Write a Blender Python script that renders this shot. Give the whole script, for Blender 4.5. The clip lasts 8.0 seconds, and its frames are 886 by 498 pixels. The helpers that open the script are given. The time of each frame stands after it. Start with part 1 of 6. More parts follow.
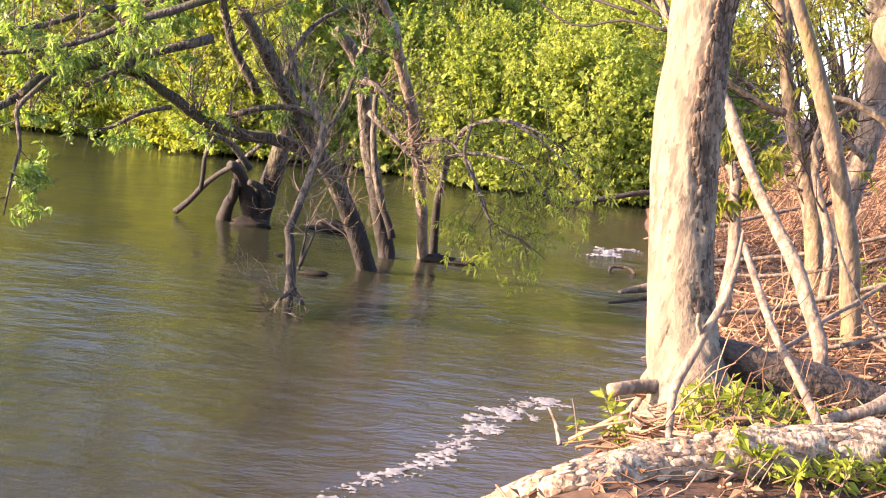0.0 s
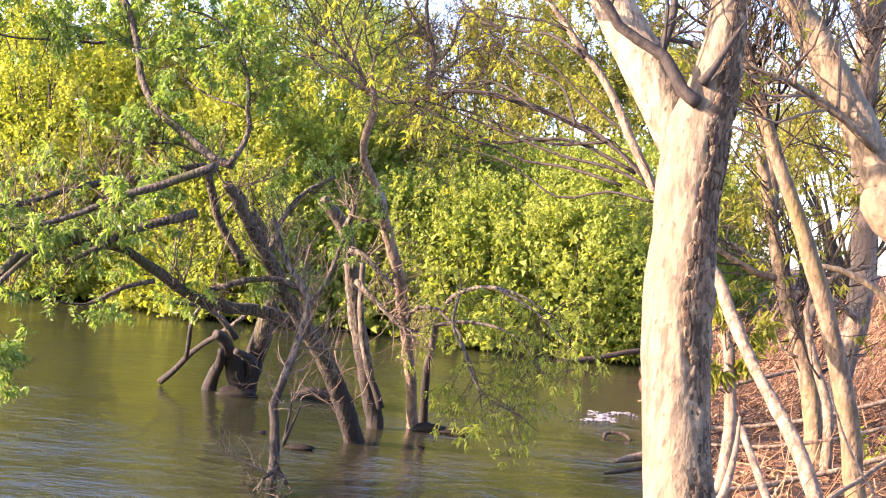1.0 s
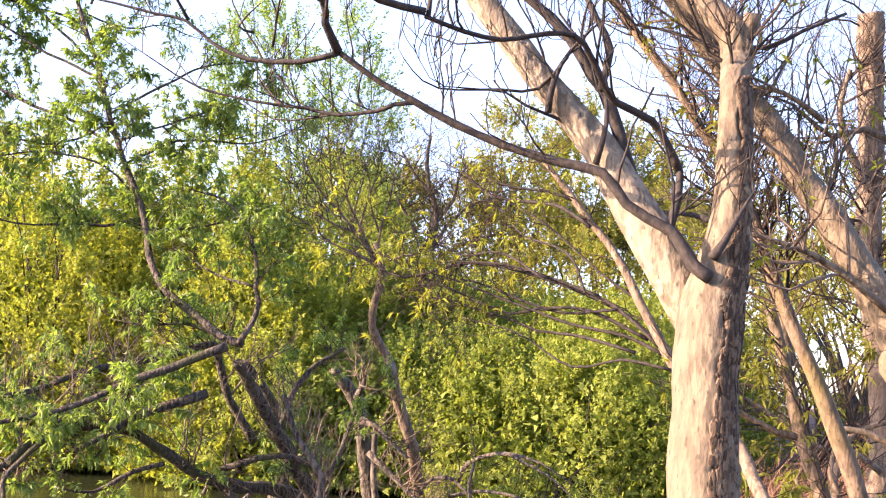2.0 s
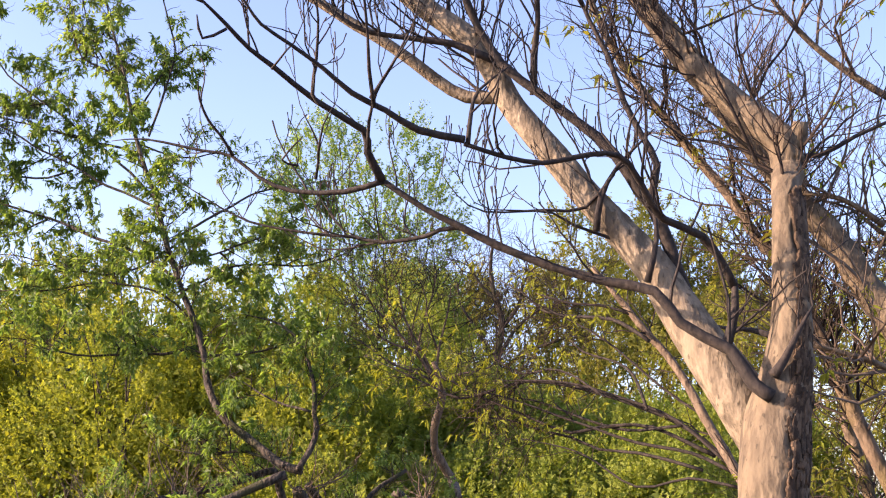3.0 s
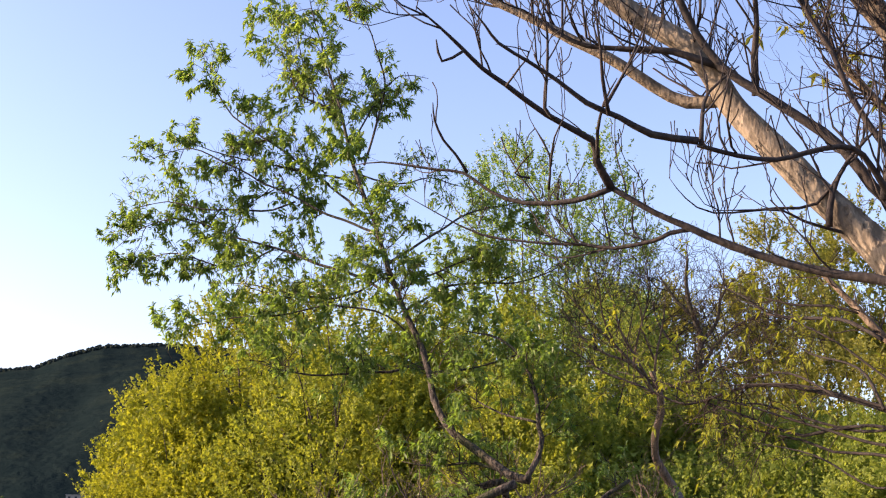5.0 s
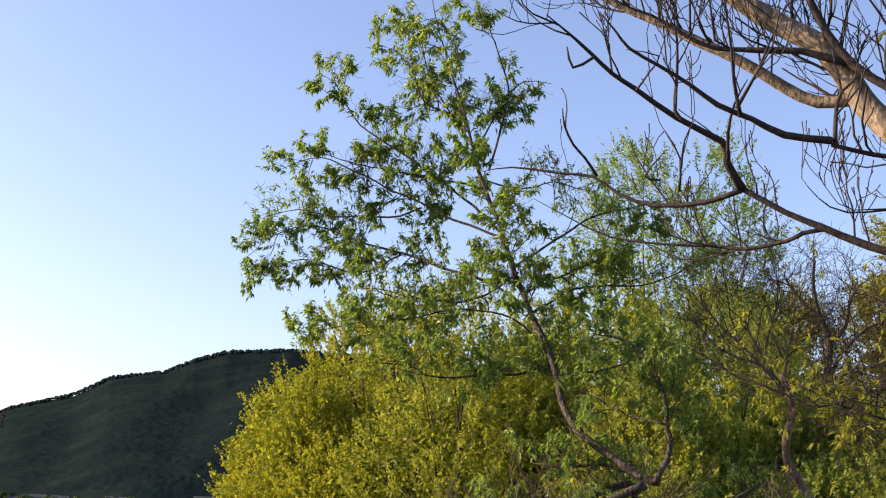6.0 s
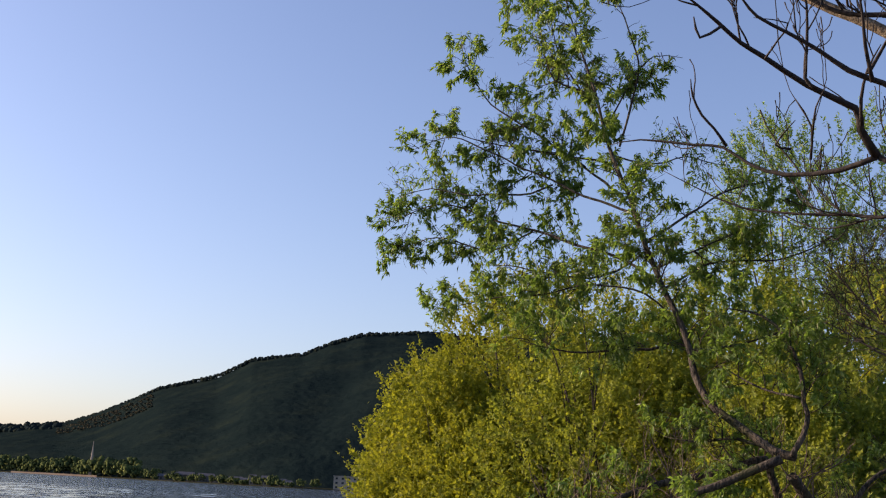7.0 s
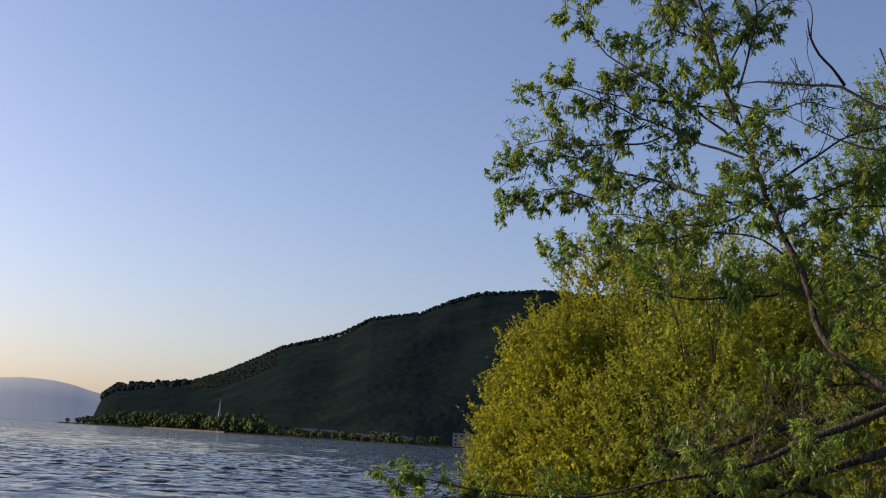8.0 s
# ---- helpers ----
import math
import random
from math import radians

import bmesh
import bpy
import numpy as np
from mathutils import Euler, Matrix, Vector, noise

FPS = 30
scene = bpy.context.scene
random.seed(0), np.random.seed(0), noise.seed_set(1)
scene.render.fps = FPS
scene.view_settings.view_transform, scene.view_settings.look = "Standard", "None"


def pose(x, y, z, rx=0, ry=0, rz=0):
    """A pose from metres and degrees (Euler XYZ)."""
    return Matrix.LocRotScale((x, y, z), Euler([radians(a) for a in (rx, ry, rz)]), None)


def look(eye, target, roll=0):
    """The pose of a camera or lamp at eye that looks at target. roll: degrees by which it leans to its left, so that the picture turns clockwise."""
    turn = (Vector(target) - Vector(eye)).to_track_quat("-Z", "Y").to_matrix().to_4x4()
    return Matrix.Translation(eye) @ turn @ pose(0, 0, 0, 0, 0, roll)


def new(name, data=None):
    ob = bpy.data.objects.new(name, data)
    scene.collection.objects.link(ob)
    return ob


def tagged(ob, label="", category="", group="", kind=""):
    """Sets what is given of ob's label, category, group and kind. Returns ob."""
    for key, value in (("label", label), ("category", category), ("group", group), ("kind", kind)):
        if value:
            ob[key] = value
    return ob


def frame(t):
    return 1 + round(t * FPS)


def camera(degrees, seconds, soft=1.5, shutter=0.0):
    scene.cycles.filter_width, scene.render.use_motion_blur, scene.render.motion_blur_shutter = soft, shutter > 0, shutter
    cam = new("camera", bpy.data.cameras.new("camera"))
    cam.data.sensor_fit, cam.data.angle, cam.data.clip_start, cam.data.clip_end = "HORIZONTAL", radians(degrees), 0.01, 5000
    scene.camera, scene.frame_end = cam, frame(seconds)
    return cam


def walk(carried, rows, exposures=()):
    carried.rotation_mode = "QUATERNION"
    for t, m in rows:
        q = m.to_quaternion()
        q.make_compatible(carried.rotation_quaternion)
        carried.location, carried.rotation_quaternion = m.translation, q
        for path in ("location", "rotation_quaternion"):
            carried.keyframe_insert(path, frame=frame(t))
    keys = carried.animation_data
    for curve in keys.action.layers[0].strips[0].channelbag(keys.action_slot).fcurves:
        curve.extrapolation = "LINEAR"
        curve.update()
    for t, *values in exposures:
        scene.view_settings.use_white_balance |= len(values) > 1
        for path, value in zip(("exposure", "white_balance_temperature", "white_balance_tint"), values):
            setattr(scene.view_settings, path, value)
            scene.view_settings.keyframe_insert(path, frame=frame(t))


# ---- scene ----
import itertools

# ---- camera ----
cam = camera(42.25, 8.0, soft=1.15)
PATH = [
    (0.0, 0.000, -0.000, 1.800, 0.00, -7.92, -6.44),
    (0.5, 0.024, 0.118, 1.850, -0.27, -3.65, -6.24),
    (1.0, 0.028, 0.180, 1.935, -0.41, -0.24, -5.68),
    (1.5, 0.016, 0.214, 2.047, -0.29, 3.01, -4.70),
    (2.0, -0.026, 0.216, 2.112, -0.03, 7.09, -3.53),
    (2.2, -0.052, 0.205, 2.149, 0.14, 8.52, -2.98),
    (3.3, 0.088, 0.306, 2.243, 5.22, 12.74, -1.70),
    (3.5, 0.054, 0.295, 2.230, 6.09, 12.93, -1.54),
    (4.0, -0.061, 0.246, 2.220, 8.26, 12.62, -1.00),
    (4.5, -0.144, 0.142, 2.142, 10.48, 12.97, -0.88),
    (4.7, -0.147, 0.097, 2.112, 11.53, 13.05, -1.12),
    (5.8, -0.203, -0.014, 2.079, 17.84, 13.15, -1.76),
    (6.0, -0.197, -0.087, 2.053, 19.02, 13.18, -2.08),
    (6.5, -0.167, -0.161, 2.014, 22.28, 12.94, -2.50),
    (7.0, -0.130, -0.198, 1.970, 25.66, 12.02, -2.93),
    (7.5, -0.087, -0.253, 1.894, 28.97, 10.86, -3.55),
    (8.0, -0.050, -0.368, 1.846, 31.49, 9.66, -3.37),
]
walk(cam, [(t, pose(x, y, z, 90 + pitch, roll, yaw)) for t, x, y, z, yaw, pitch, roll in PATH],
     exposures=[(0.0, 3.10, 7250, 33), (1.0, 3.15, 7050, 36), (1.6, 2.95, 7100, 37), (2.2, 2.67, 7150, 37), (3.3, 1.85, 7200, 36), (4.7, 1.78, 7300, 34), (6.0, 1.45, 7300, 29), (6.5, 1.14, 7100, 28), (7.0, 0.88, 7000, 29), (7.5, 0.63, 6950, 29), (8.0, 0.45, 6900, 29)])

# ---- sky and sun ----
SUN_AZ, SUN_EL = 104.0, 18.0        # degrees left of the y axis, and above the horizon
world = bpy.data.worlds.new("evening_sky")
scene.world = world
world.use_nodes = True
wn = world.node_tree
sky = wn.nodes.new("ShaderNodeTexSky")
sky.sky_type, sky.sun_disc = "NISHITA", False
sky.sun_elevation, sky.sun_rotation = radians(SUN_EL), radians(-SUN_AZ)
sky.air_density, sky.dust_density, sky.ozone_density = 1.0, 1.6, 3.5
wn.links.new(sky.outputs[0], wn.nodes["Background"].inputs[0])
wn.nodes["Background"].inputs[1].default_value = 0.12
sun = new("sun", bpy.data.lights.new("sun", "SUN"))
sun.data.energy, sun.data.angle, sun.data.color = 3.1, radians(0.6), (1.0, 0.82, 0.60)
sun_from = Vector((-math.sin(radians(SUN_AZ)) * math.cos(radians(SUN_EL)), math.cos(radians(SUN_AZ)) * math.cos(radians(SUN_EL)), math.sin(radians(SUN_EL))))
sun.matrix_world = look(sun_from * 50, (0, 0, 0))

# ---- materials ----


def shader(name):
    m = bpy.data.materials.new(name)
    m.use_nodes = True
    nt = m.node_tree
    return m, nt, nt.nodes["Principled BSDF"]


def node(nt, kind, **values):
    n = nt.nodes.new(kind)
    for k, v in values.items():
        n.inputs[k.replace("_", " ")].default_value = v
    return n


def ramp(nt, source, stops):
    r = nt.nodes.new("ShaderNodeValToRGB")
    while len(r.color_ramp.elements) < len(stops):
        r.color_ramp.elements.new(0.5)
    for e, (p, c) in zip(r.color_ramp.elements, stops):
        e.position, e.color = p, (*c, 1)
    nt.links.new(source, r.inputs[0])
    return r


def place(nt, scale):
    g = nt.nodes.new("ShaderNodeNewGeometry")
    m = nt.nodes.new("ShaderNodeMapping")
    m.inputs["Scale"].default_value = scale
    nt.links.new(g.outputs["Position"], m.inputs["Vector"])
    return m.outputs[0]


def mixed(nt, fac, a, b, mode="MIX"):
    m = nt.nodes.new("ShaderNodeMix")
    m.data_type, m.blend_type = "RGBA", mode
    for v, i in ((fac, 0), (a, 6), (b, 7)):
        if isinstance(v, (int, float)):
            m.inputs[i].default_value = v
        elif isinstance(v, tuple):
            m.inputs[i].default_value = (*v, 1)
        else:
            nt.links.new(v, m.inputs[i])
    return m.outputs[2]


def bark(name, light, dark, spot, stretch=(9, 9, 2.0), bump=0.5, moss=None, rough=0.85, spots=0.62, wet=0.0):
    m, nt, p = shader(name)
    grain = node(nt, "ShaderNodeTexNoise", Scale=3.0, Detail=6.0, Roughness=0.6)
    nt.links.new(place(nt, stretch), grain.inputs["Vector"])
    blotch = node(nt, "ShaderNodeTexNoise", Scale=3.2, Detail=4.0)
    nt.links.new(place(nt, (1, 1, 0.6)), blotch.inputs["Vector"])
    fleck = node(nt, "ShaderNodeTexNoise", Scale=38.0, Detail=2.0)
    nt.links.new(place(nt, (1, 1, 0.5)), fleck.inputs["Vector"])
    base = mixed(nt, ramp(nt, grain.outputs["Fac"], [(0.42, (0, 0, 0)), (0.58, (1, 1, 1))]).outputs[0], dark, light)
    base = mixed(nt, ramp(nt, blotch.outputs["Fac"], [(0.5, (0, 0, 0)), (0.66, (0.6, 0.6, 0.6))]).outputs[0], base, spot)
    base = mixed(nt, ramp(nt, fleck.outputs["Fac"], [(spots, (0, 0, 0)), (spots + 0.06, (0.7, 0.7, 0.7))]).outputs[0], base, tuple(c * 0.45 for c in dark))
    if moss:
        green = node(nt, "ShaderNodeTexNoise", Scale=2.0, Detail=5.0)
        nt.links.new(place(nt, (1.5, 1.5, 0.7)), green.inputs["Vector"])
        base = mixed(nt, ramp(nt, green.outputs["Fac"], [(0.52, (0, 0, 0)), (0.62, (0.8, 0.8, 0.8))]).outputs[0], base, moss)
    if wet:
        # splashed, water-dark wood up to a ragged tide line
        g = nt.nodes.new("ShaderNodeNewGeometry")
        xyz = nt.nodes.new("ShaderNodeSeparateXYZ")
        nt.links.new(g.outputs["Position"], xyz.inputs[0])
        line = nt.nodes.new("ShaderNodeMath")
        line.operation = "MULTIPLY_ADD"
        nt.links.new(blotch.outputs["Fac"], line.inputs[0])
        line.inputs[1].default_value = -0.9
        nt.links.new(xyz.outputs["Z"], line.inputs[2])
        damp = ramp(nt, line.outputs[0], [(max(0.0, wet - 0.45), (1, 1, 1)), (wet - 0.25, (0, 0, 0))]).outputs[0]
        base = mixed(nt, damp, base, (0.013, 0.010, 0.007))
    nt.links.new(base, p.inputs["Base Color"])
    p.inputs["Roughness"].default_value = rough
    b = node(nt, "ShaderNodeBump", Strength=bump, Distance=0.04)
    nt.links.new(mixed(nt, 0.5, grain.outputs["Fac"], fleck.outputs["Fac"]), b.inputs["Height"])
    nt.links.new(b.outputs[0], p.inputs["Normal"])
    return m


def leaf(name, tones, through_light, share=0.5, spec=0.15, scatter=0.6, rough=0.6):
    m, nt, p = shader(name)
    g = nt.nodes.new("ShaderNodeNewGeometry")
    n = node(nt, "ShaderNodeTexNoise", Scale=0.7, Detail=2.0)
    nt.links.new(place(nt, (1, 1, 1)), n.inputs["Vector"])
    add = nt.nodes.new("ShaderNodeMath")
    add.operation = "MULTIPLY_ADD"
    nt.links.new(n.outputs["Fac"], add.inputs[0])
    add.inputs[1].default_value = 1.1
    half = nt.nodes.new("ShaderNodeMath")
    half.operation = "MULTIPLY_ADD"
    nt.links.new(g.outputs["Random Per Island"], half.inputs[0])
    half.inputs[1].default_value, half.inputs[2].default_value = scatter, -0.32 + 0.5 * (0.6 - scatter)
    nt.links.new(half.outputs[0], add.inputs[2])
    tone = ramp(nt, add.outputs[0], [(i / (len(tones) - 1), c) for i, c in enumerate(tones)])
    nt.links.new(tone.outputs[0], p.inputs["Base Color"])
    p.inputs["Roughness"].default_value = rough
    p.inputs["Specular IOR Level"].default_value = spec
    t = nt.nodes.new("ShaderNodeBsdfTranslucent")
    nt.links.new(mixed(nt, 1.0, tone.outputs[0], through_light, "MULTIPLY"), t.inputs["Color"])
    mix = nt.nodes.new("ShaderNodeMixShader")
    mix.inputs[0].default_value = share
    nt.links.new(p.outputs[0], mix.inputs[1])
    nt.links.new(t.outputs[0], mix.inputs[2])
    nt.links.new(mix.outputs[0], nt.nodes["Material Output"].inputs[0])
    return m


def speckled(name, tones, scale=6.0, bump=0.4, rough=0.9, spec=0.3, island=False, stretch=(1, 1, 1), depth=0.03):
    m, nt, p = shader(name)
    n = node(nt, "ShaderNodeTexNoise", Scale=scale, Detail=7.0, Roughness=0.65)
    nt.links.new(place(nt, stretch), n.inputs["Vector"])
    source = n.outputs["Fac"]
    if island:
        g = nt.nodes.new("ShaderNodeNewGeometry")
        s = nt.nodes.new("ShaderNodeMath")
        s.operation = "MULTIPLY_ADD"
        nt.links.new(g.outputs["Random Per Island"], s.inputs[0])
        s.inputs[1].default_value = 0.7
        nt.links.new(source, s.inputs[2])
        s2 = nt.nodes.new("ShaderNodeMath")
        s2.operation = "MULTIPLY_ADD"
        nt.links.new(s.outputs[0], s2.inputs[0])
        s2.inputs[1].default_value, s2.inputs[2].default_value = 1.0, -0.35
        source = s2.outputs[0]
    r = ramp(nt, source, [(0.25 + 0.5 * i / max(1, len(tones) - 1), c) for i, c in enumerate(tones)])
    nt.links.new(r.outputs[0], p.inputs["Base Color"])
    p.inputs["Roughness"].default_value = rough
    p.inputs["Specular IOR Level"].default_value = spec
    b = node(nt, "ShaderNodeBump", Strength=bump, Distance=depth)
    nt.links.new(n.outputs["Fac"], b.inputs["Height"])
    nt.links.new(b.outputs[0], p.inputs["Normal"])
    return m


BARK_PALE = bark("pale_smooth_bark", (0.172, 0.136, 0.086), (0.084, 0.065, 0.041), (0.128, 0.100, 0.062), stretch=(7, 7, 2.2), bump=0.5, spots=0.62)
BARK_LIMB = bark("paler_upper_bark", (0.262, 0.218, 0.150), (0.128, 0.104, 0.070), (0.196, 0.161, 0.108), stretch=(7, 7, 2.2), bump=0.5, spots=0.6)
BARK_BRANCH = bark("grey_brown_branch_bark", (0.036, 0.028, 0.022), (0.014, 0.011, 0.009), (0.024, 0.019, 0.015), stretch=(12, 12, 8), bump=0.3)
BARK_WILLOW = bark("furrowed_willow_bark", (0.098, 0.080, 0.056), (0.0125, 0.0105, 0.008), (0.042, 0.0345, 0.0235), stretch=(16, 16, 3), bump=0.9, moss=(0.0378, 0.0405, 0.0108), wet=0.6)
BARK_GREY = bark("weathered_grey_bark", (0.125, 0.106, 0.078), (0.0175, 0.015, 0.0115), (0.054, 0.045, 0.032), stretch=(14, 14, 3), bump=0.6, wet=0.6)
BARK_TAN = bark("sunny_tan_bark", (0.198, 0.150, 0.102), (0.082, 0.060, 0.040), (0.136, 0.100, 0.065), stretch=(10, 10, 3), bump=0.5)
BARK_LICHEN = bark("lichen_spotted_bark", (0.1661, 0.1218, 0.07749), (0.07304, 0.05319, 0.03321), (0.1444, 0.1107, 0.03875), stretch=(10, 10, 3), bump=0.5)
TWIG = speckled("twig_bark", [(0.018, 0.013, 0.010), (0.045, 0.033, 0.025)], 8.0, 0.2)
TWIG_PALE = speckled("pale_twig_bark", [(0.081, 0.0621, 0.04455), (0.1755, 0.135, 0.09855)], 8.0, 0.2)
LEAF_NEAR = leaf("fresh_willow_leaf", [(0.078, 0.142, 0.037), (0.144, 0.230, 0.058), (0.244, 0.326, 0.088)], (1.40, 1.45, 0.6), 0.56, spec=0.5, rough=0.42)
LEAF_FAR = leaf("yellow_green_willow_leaf", [(0.154, 0.196, 0.027), (0.240, 0.284, 0.038), (0.330, 0.352, 0.055)], (1.24, 1.14, 0.5), 0.55, scatter=0.25)
LEAF_LIME = leaf("lime_green_willow_leaf", [(0.144, 0.200, 0.040), (0.222, 0.286, 0.057), (0.308, 0.354, 0.083)], (1.18, 1.14, 0.58), 0.55, scatter=0.22)
LEAF_MID = leaf("yellowish_lime_willow_leaf", [(0.149, 0.198, 0.033), (0.231, 0.285, 0.047), (0.319, 0.353, 0.068)], (1.21, 1.14, 0.54), 0.55, scatter=0.24)
LEAF_OLIVE = leaf("olive_spring_leaf", [(0.125, 0.150, 0.036), (0.205, 0.225, 0.054), (0.30, 0.30, 0.072)], (1.4, 1.25, 0.65), 0.6, scatter=0.4)
LEAF_TUFT = leaf("yellow_tuft_leaf", [(0.12, 0.15, 0.0216), (0.18, 0.204, 0.036), (0.216, 0.216, 0.0504)], (1.4, 1.2, 0.6))

# ---- mesh helpers ----


def mesh_of(name, verts, faces, material, smooth=True):
    """One mesh from an array of places and a list of face arrays (each of one width)."""
    me = bpy.data.meshes.new(name)
    verts = np.asarray(verts, np.float32)
    faces = [np.asarray(q, np.int32) for q in faces if len(q)]
    me.vertices.add(len(verts))
    me.vertices.foreach_set("co", verts.ravel())
    loops = np.concatenate([q.ravel() for q in faces])
    sizes = np.concatenate([np.full(len(q), q.shape[1], np.int32) for q in faces])
    me.loops.add(len(loops))
    me.loops.foreach_set("vertex_index", loops)
    me.polygons.add(len(sizes))
    me.polygons.foreach_set("loop_start", np.concatenate([[0], np.cumsum(sizes)[:-1]]).astype(np.int32))
    me.polygons.foreach_set("use_smooth", np.full(len(sizes), smooth))
    me.materials.append(material)
    me.update(calc_edges=True)
    me.validate()
    return me


def part(name, me, parent, label=""):
    ob = new(name, me)
    ob.parent = parent
    if label:
        tagged(ob, label)
    return ob


def thing(name, label, category, group="", kind=""):
    return tagged(new(name), label, category, group, kind)


def unit(v):
    return v / np.maximum(np.linalg.norm(v, axis=-1, keepdims=True), 1e-9)


def spline(pts, step):
    """Catmull-Rom through rows of any width, about `step` apart."""
    p = np.asarray(pts, float)
    p = np.vstack([2 * p[0] - p[1], p, 2 * p[-1] - p[-2]])
    out = []
    for a, b, c, d in zip(p[:-3], p[1:-2], p[2:-1], p[3:]):
        n = max(2, int(np.linalg.norm((c - b)[:3]) / step))
        u = np.linspace(0, 1, n, endpoint=False)[:, None]
        out.append(0.5 * (2 * b + (c - a) * u + (2 * a - 5 * b + 4 * c - d) * u ** 2 + (3 * b - a - 3 * c + d) * u ** 3))
    out.append(p[-2][None])
    return np.vstack(out)


def tubes(P, R, sides):
    """Tubes round n polylines of k points: P (n, k, 3), R (n, k). Gives places and four-sided faces."""
    n, k, _ = P.shape
    t = unit(np.gradient(P, axis=1))
    ref = unit(np.cross(t.mean(axis=1), np.array([0.31, 0.52, 0.79])))
    a = unit(ref[:, None] - t * (t * ref[:, None]).sum(-1, keepdims=True))
    b = np.cross(t, a)
    ang = np.arange(sides) * 2 * np.pi / sides
    ring = a[:, :, None] * np.cos(ang)[:, None] + b[:, :, None] * np.sin(ang)[:, None]
    v = P[:, :, None] + ring * R[:, :, None, None]
    i = np.arange(n * k * sides).reshape(n, k, sides)
    j = np.roll(i, -1, axis=2)
    q = np.stack([i[:, :-1], j[:, :-1], j[:, 1:], i[:, 1:]], -1).reshape(-1, 4)
    return v.reshape(-1, 3), q


def lumps(v, amount, scale, seed=0.0):
    """Smooth uneven push for places v: sums of sines, cheap and repeatable."""
    r = np.random.RandomState(int(seed) + 7)
    s = np.zeros(len(v))
    for o in (1.0, 2.1, 4.3):
        for _ in range(3):
            d = unit(r.normal(size=3)) * scale * o
            s += np.sin(v @ d + r.uniform(0, 6.28)) / o
    return amount * s / 3


GROWN = {}


def limb(tree, name, pts, sides=8, material=None, label="", flakes=False):
    """One limb of a tree along a curve of (x, y, z, radius)."""
    c = spline(pts, 0.018 if flakes else 0.035 if sides > 11 else 0.07 if sides > 9 else 0.1)
    sides = sides if flakes or sides < 12 else sides * 2
    P, R = c[:, :3].copy(), np.maximum(c[:, 3], 0.002)
    if R[-1] < 0.013:
        R *= np.clip((1.12 - np.linspace(0, 1, len(R))) / 0.35, 0, 1) ** 0.6
        R = np.maximum(R, 0.0022)
    seed = len(GROWN.setdefault(tree.name, []))
    wob = np.stack([lumps(P, 1, 5, seed + i) for i in range(3)], 1)
    if tree.name == "bank_tree" and name == "branch":
        R = R * np.linspace(0.92, 0.66, len(R))
    if tree.name == "bank_tree" and flakes:
        R = R * (1 - 0.22 * np.clip((P[:, 2] - 2.9) / 0.8, 0, 1))
    if tree.name == "leaning_tree":
        R = R * 0.74
    if tree.name == "willow_tree" and name == "branch" and P[-1, 2] > 2.5:
        R = np.maximum(R * 0.62, 0.0024)
        P += wob * 0.035 * np.clip(np.linspace(0, 4, len(P)), 0, 1)[:, None]
    if tree.name == "willow_tree" and name == "limb" and P[-1, 2] > 3:
        R = R * 0.66
    P += wob * np.minimum(R, 0.03)[:, None] * (0.3 if flakes else 0.85)
    v, q = tubes(P[None], R[None], sides)
    ring = np.repeat(R, sides)
    out = unit(v - np.repeat(P, sides, axis=0))
    v = v + out * (lumps(v, 0.03 if flakes else 0.07, 9, seed) + lumps(v, 0.02 if flakes else 0.06, 30, seed))[:, None] * ring[:, None]
    if flakes:
        # scaly strip of thicker cracked bark down one side, smooth elsewhere
        face = out @ unit(np.array([0.62, -0.78, 0.0]))
        band = np.exp(-((face - 0.93 + lumps(v, 0.10, 6, 2)) / 0.10) ** 2)
        cell = np.abs(lumps(v * np.array([1, 1, 0.45]), 1, 60, 5)) + 0.6 * np.abs(lumps(v * np.array([1, 1, 0.5]), 1, 130, 6))
        v = v + out * (band * (0.016 - 0.035 * np.clip(cell, 0, 0.9)))[:, None]
        v = v + out * (0.004 * lumps(v * np.array([1, 1, 0.25]), 1, 22, 8))[:, None]
    elif sides > 11:
        # furrowed bark: upright ridges broken along their length
        ridge = np.abs(lumps(v * np.array([1, 1, 0.22]), 1, 55, seed)) + 0.5 * np.abs(lumps(v * np.array([1, 1, 0.4]), 1, 120, seed + 1))
        v = v + out * (ring * 0.16 * (0.45 - np.clip(ridge, 0, 0.9)))[:, None]
    last = np.arange(len(v) - sides, len(v))
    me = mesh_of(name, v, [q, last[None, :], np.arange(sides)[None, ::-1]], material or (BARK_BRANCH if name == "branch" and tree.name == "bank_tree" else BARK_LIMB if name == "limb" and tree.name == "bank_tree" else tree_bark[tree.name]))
    ob = part(name, me, tree, label)
    GROWN[tree.name].append(c)
    return ob


def polylines(tree, low=0.0, k=24, keep=None):
    """The limbs of a tree as one array (m, k, 4) for twigs to grow from."""
    rows = []
    for n, c in enumerate(GROWN[tree.name]):
        if keep is None or n in keep:
            u = np.linspace(low, 1, k) * (len(c) - 1)
            i = np.minimum(u.astype(int), len(c) - 2)
            rows.append(c[i] + (c[i + 1] - c[i]) * (u - i)[:, None])
    return np.array(rows)


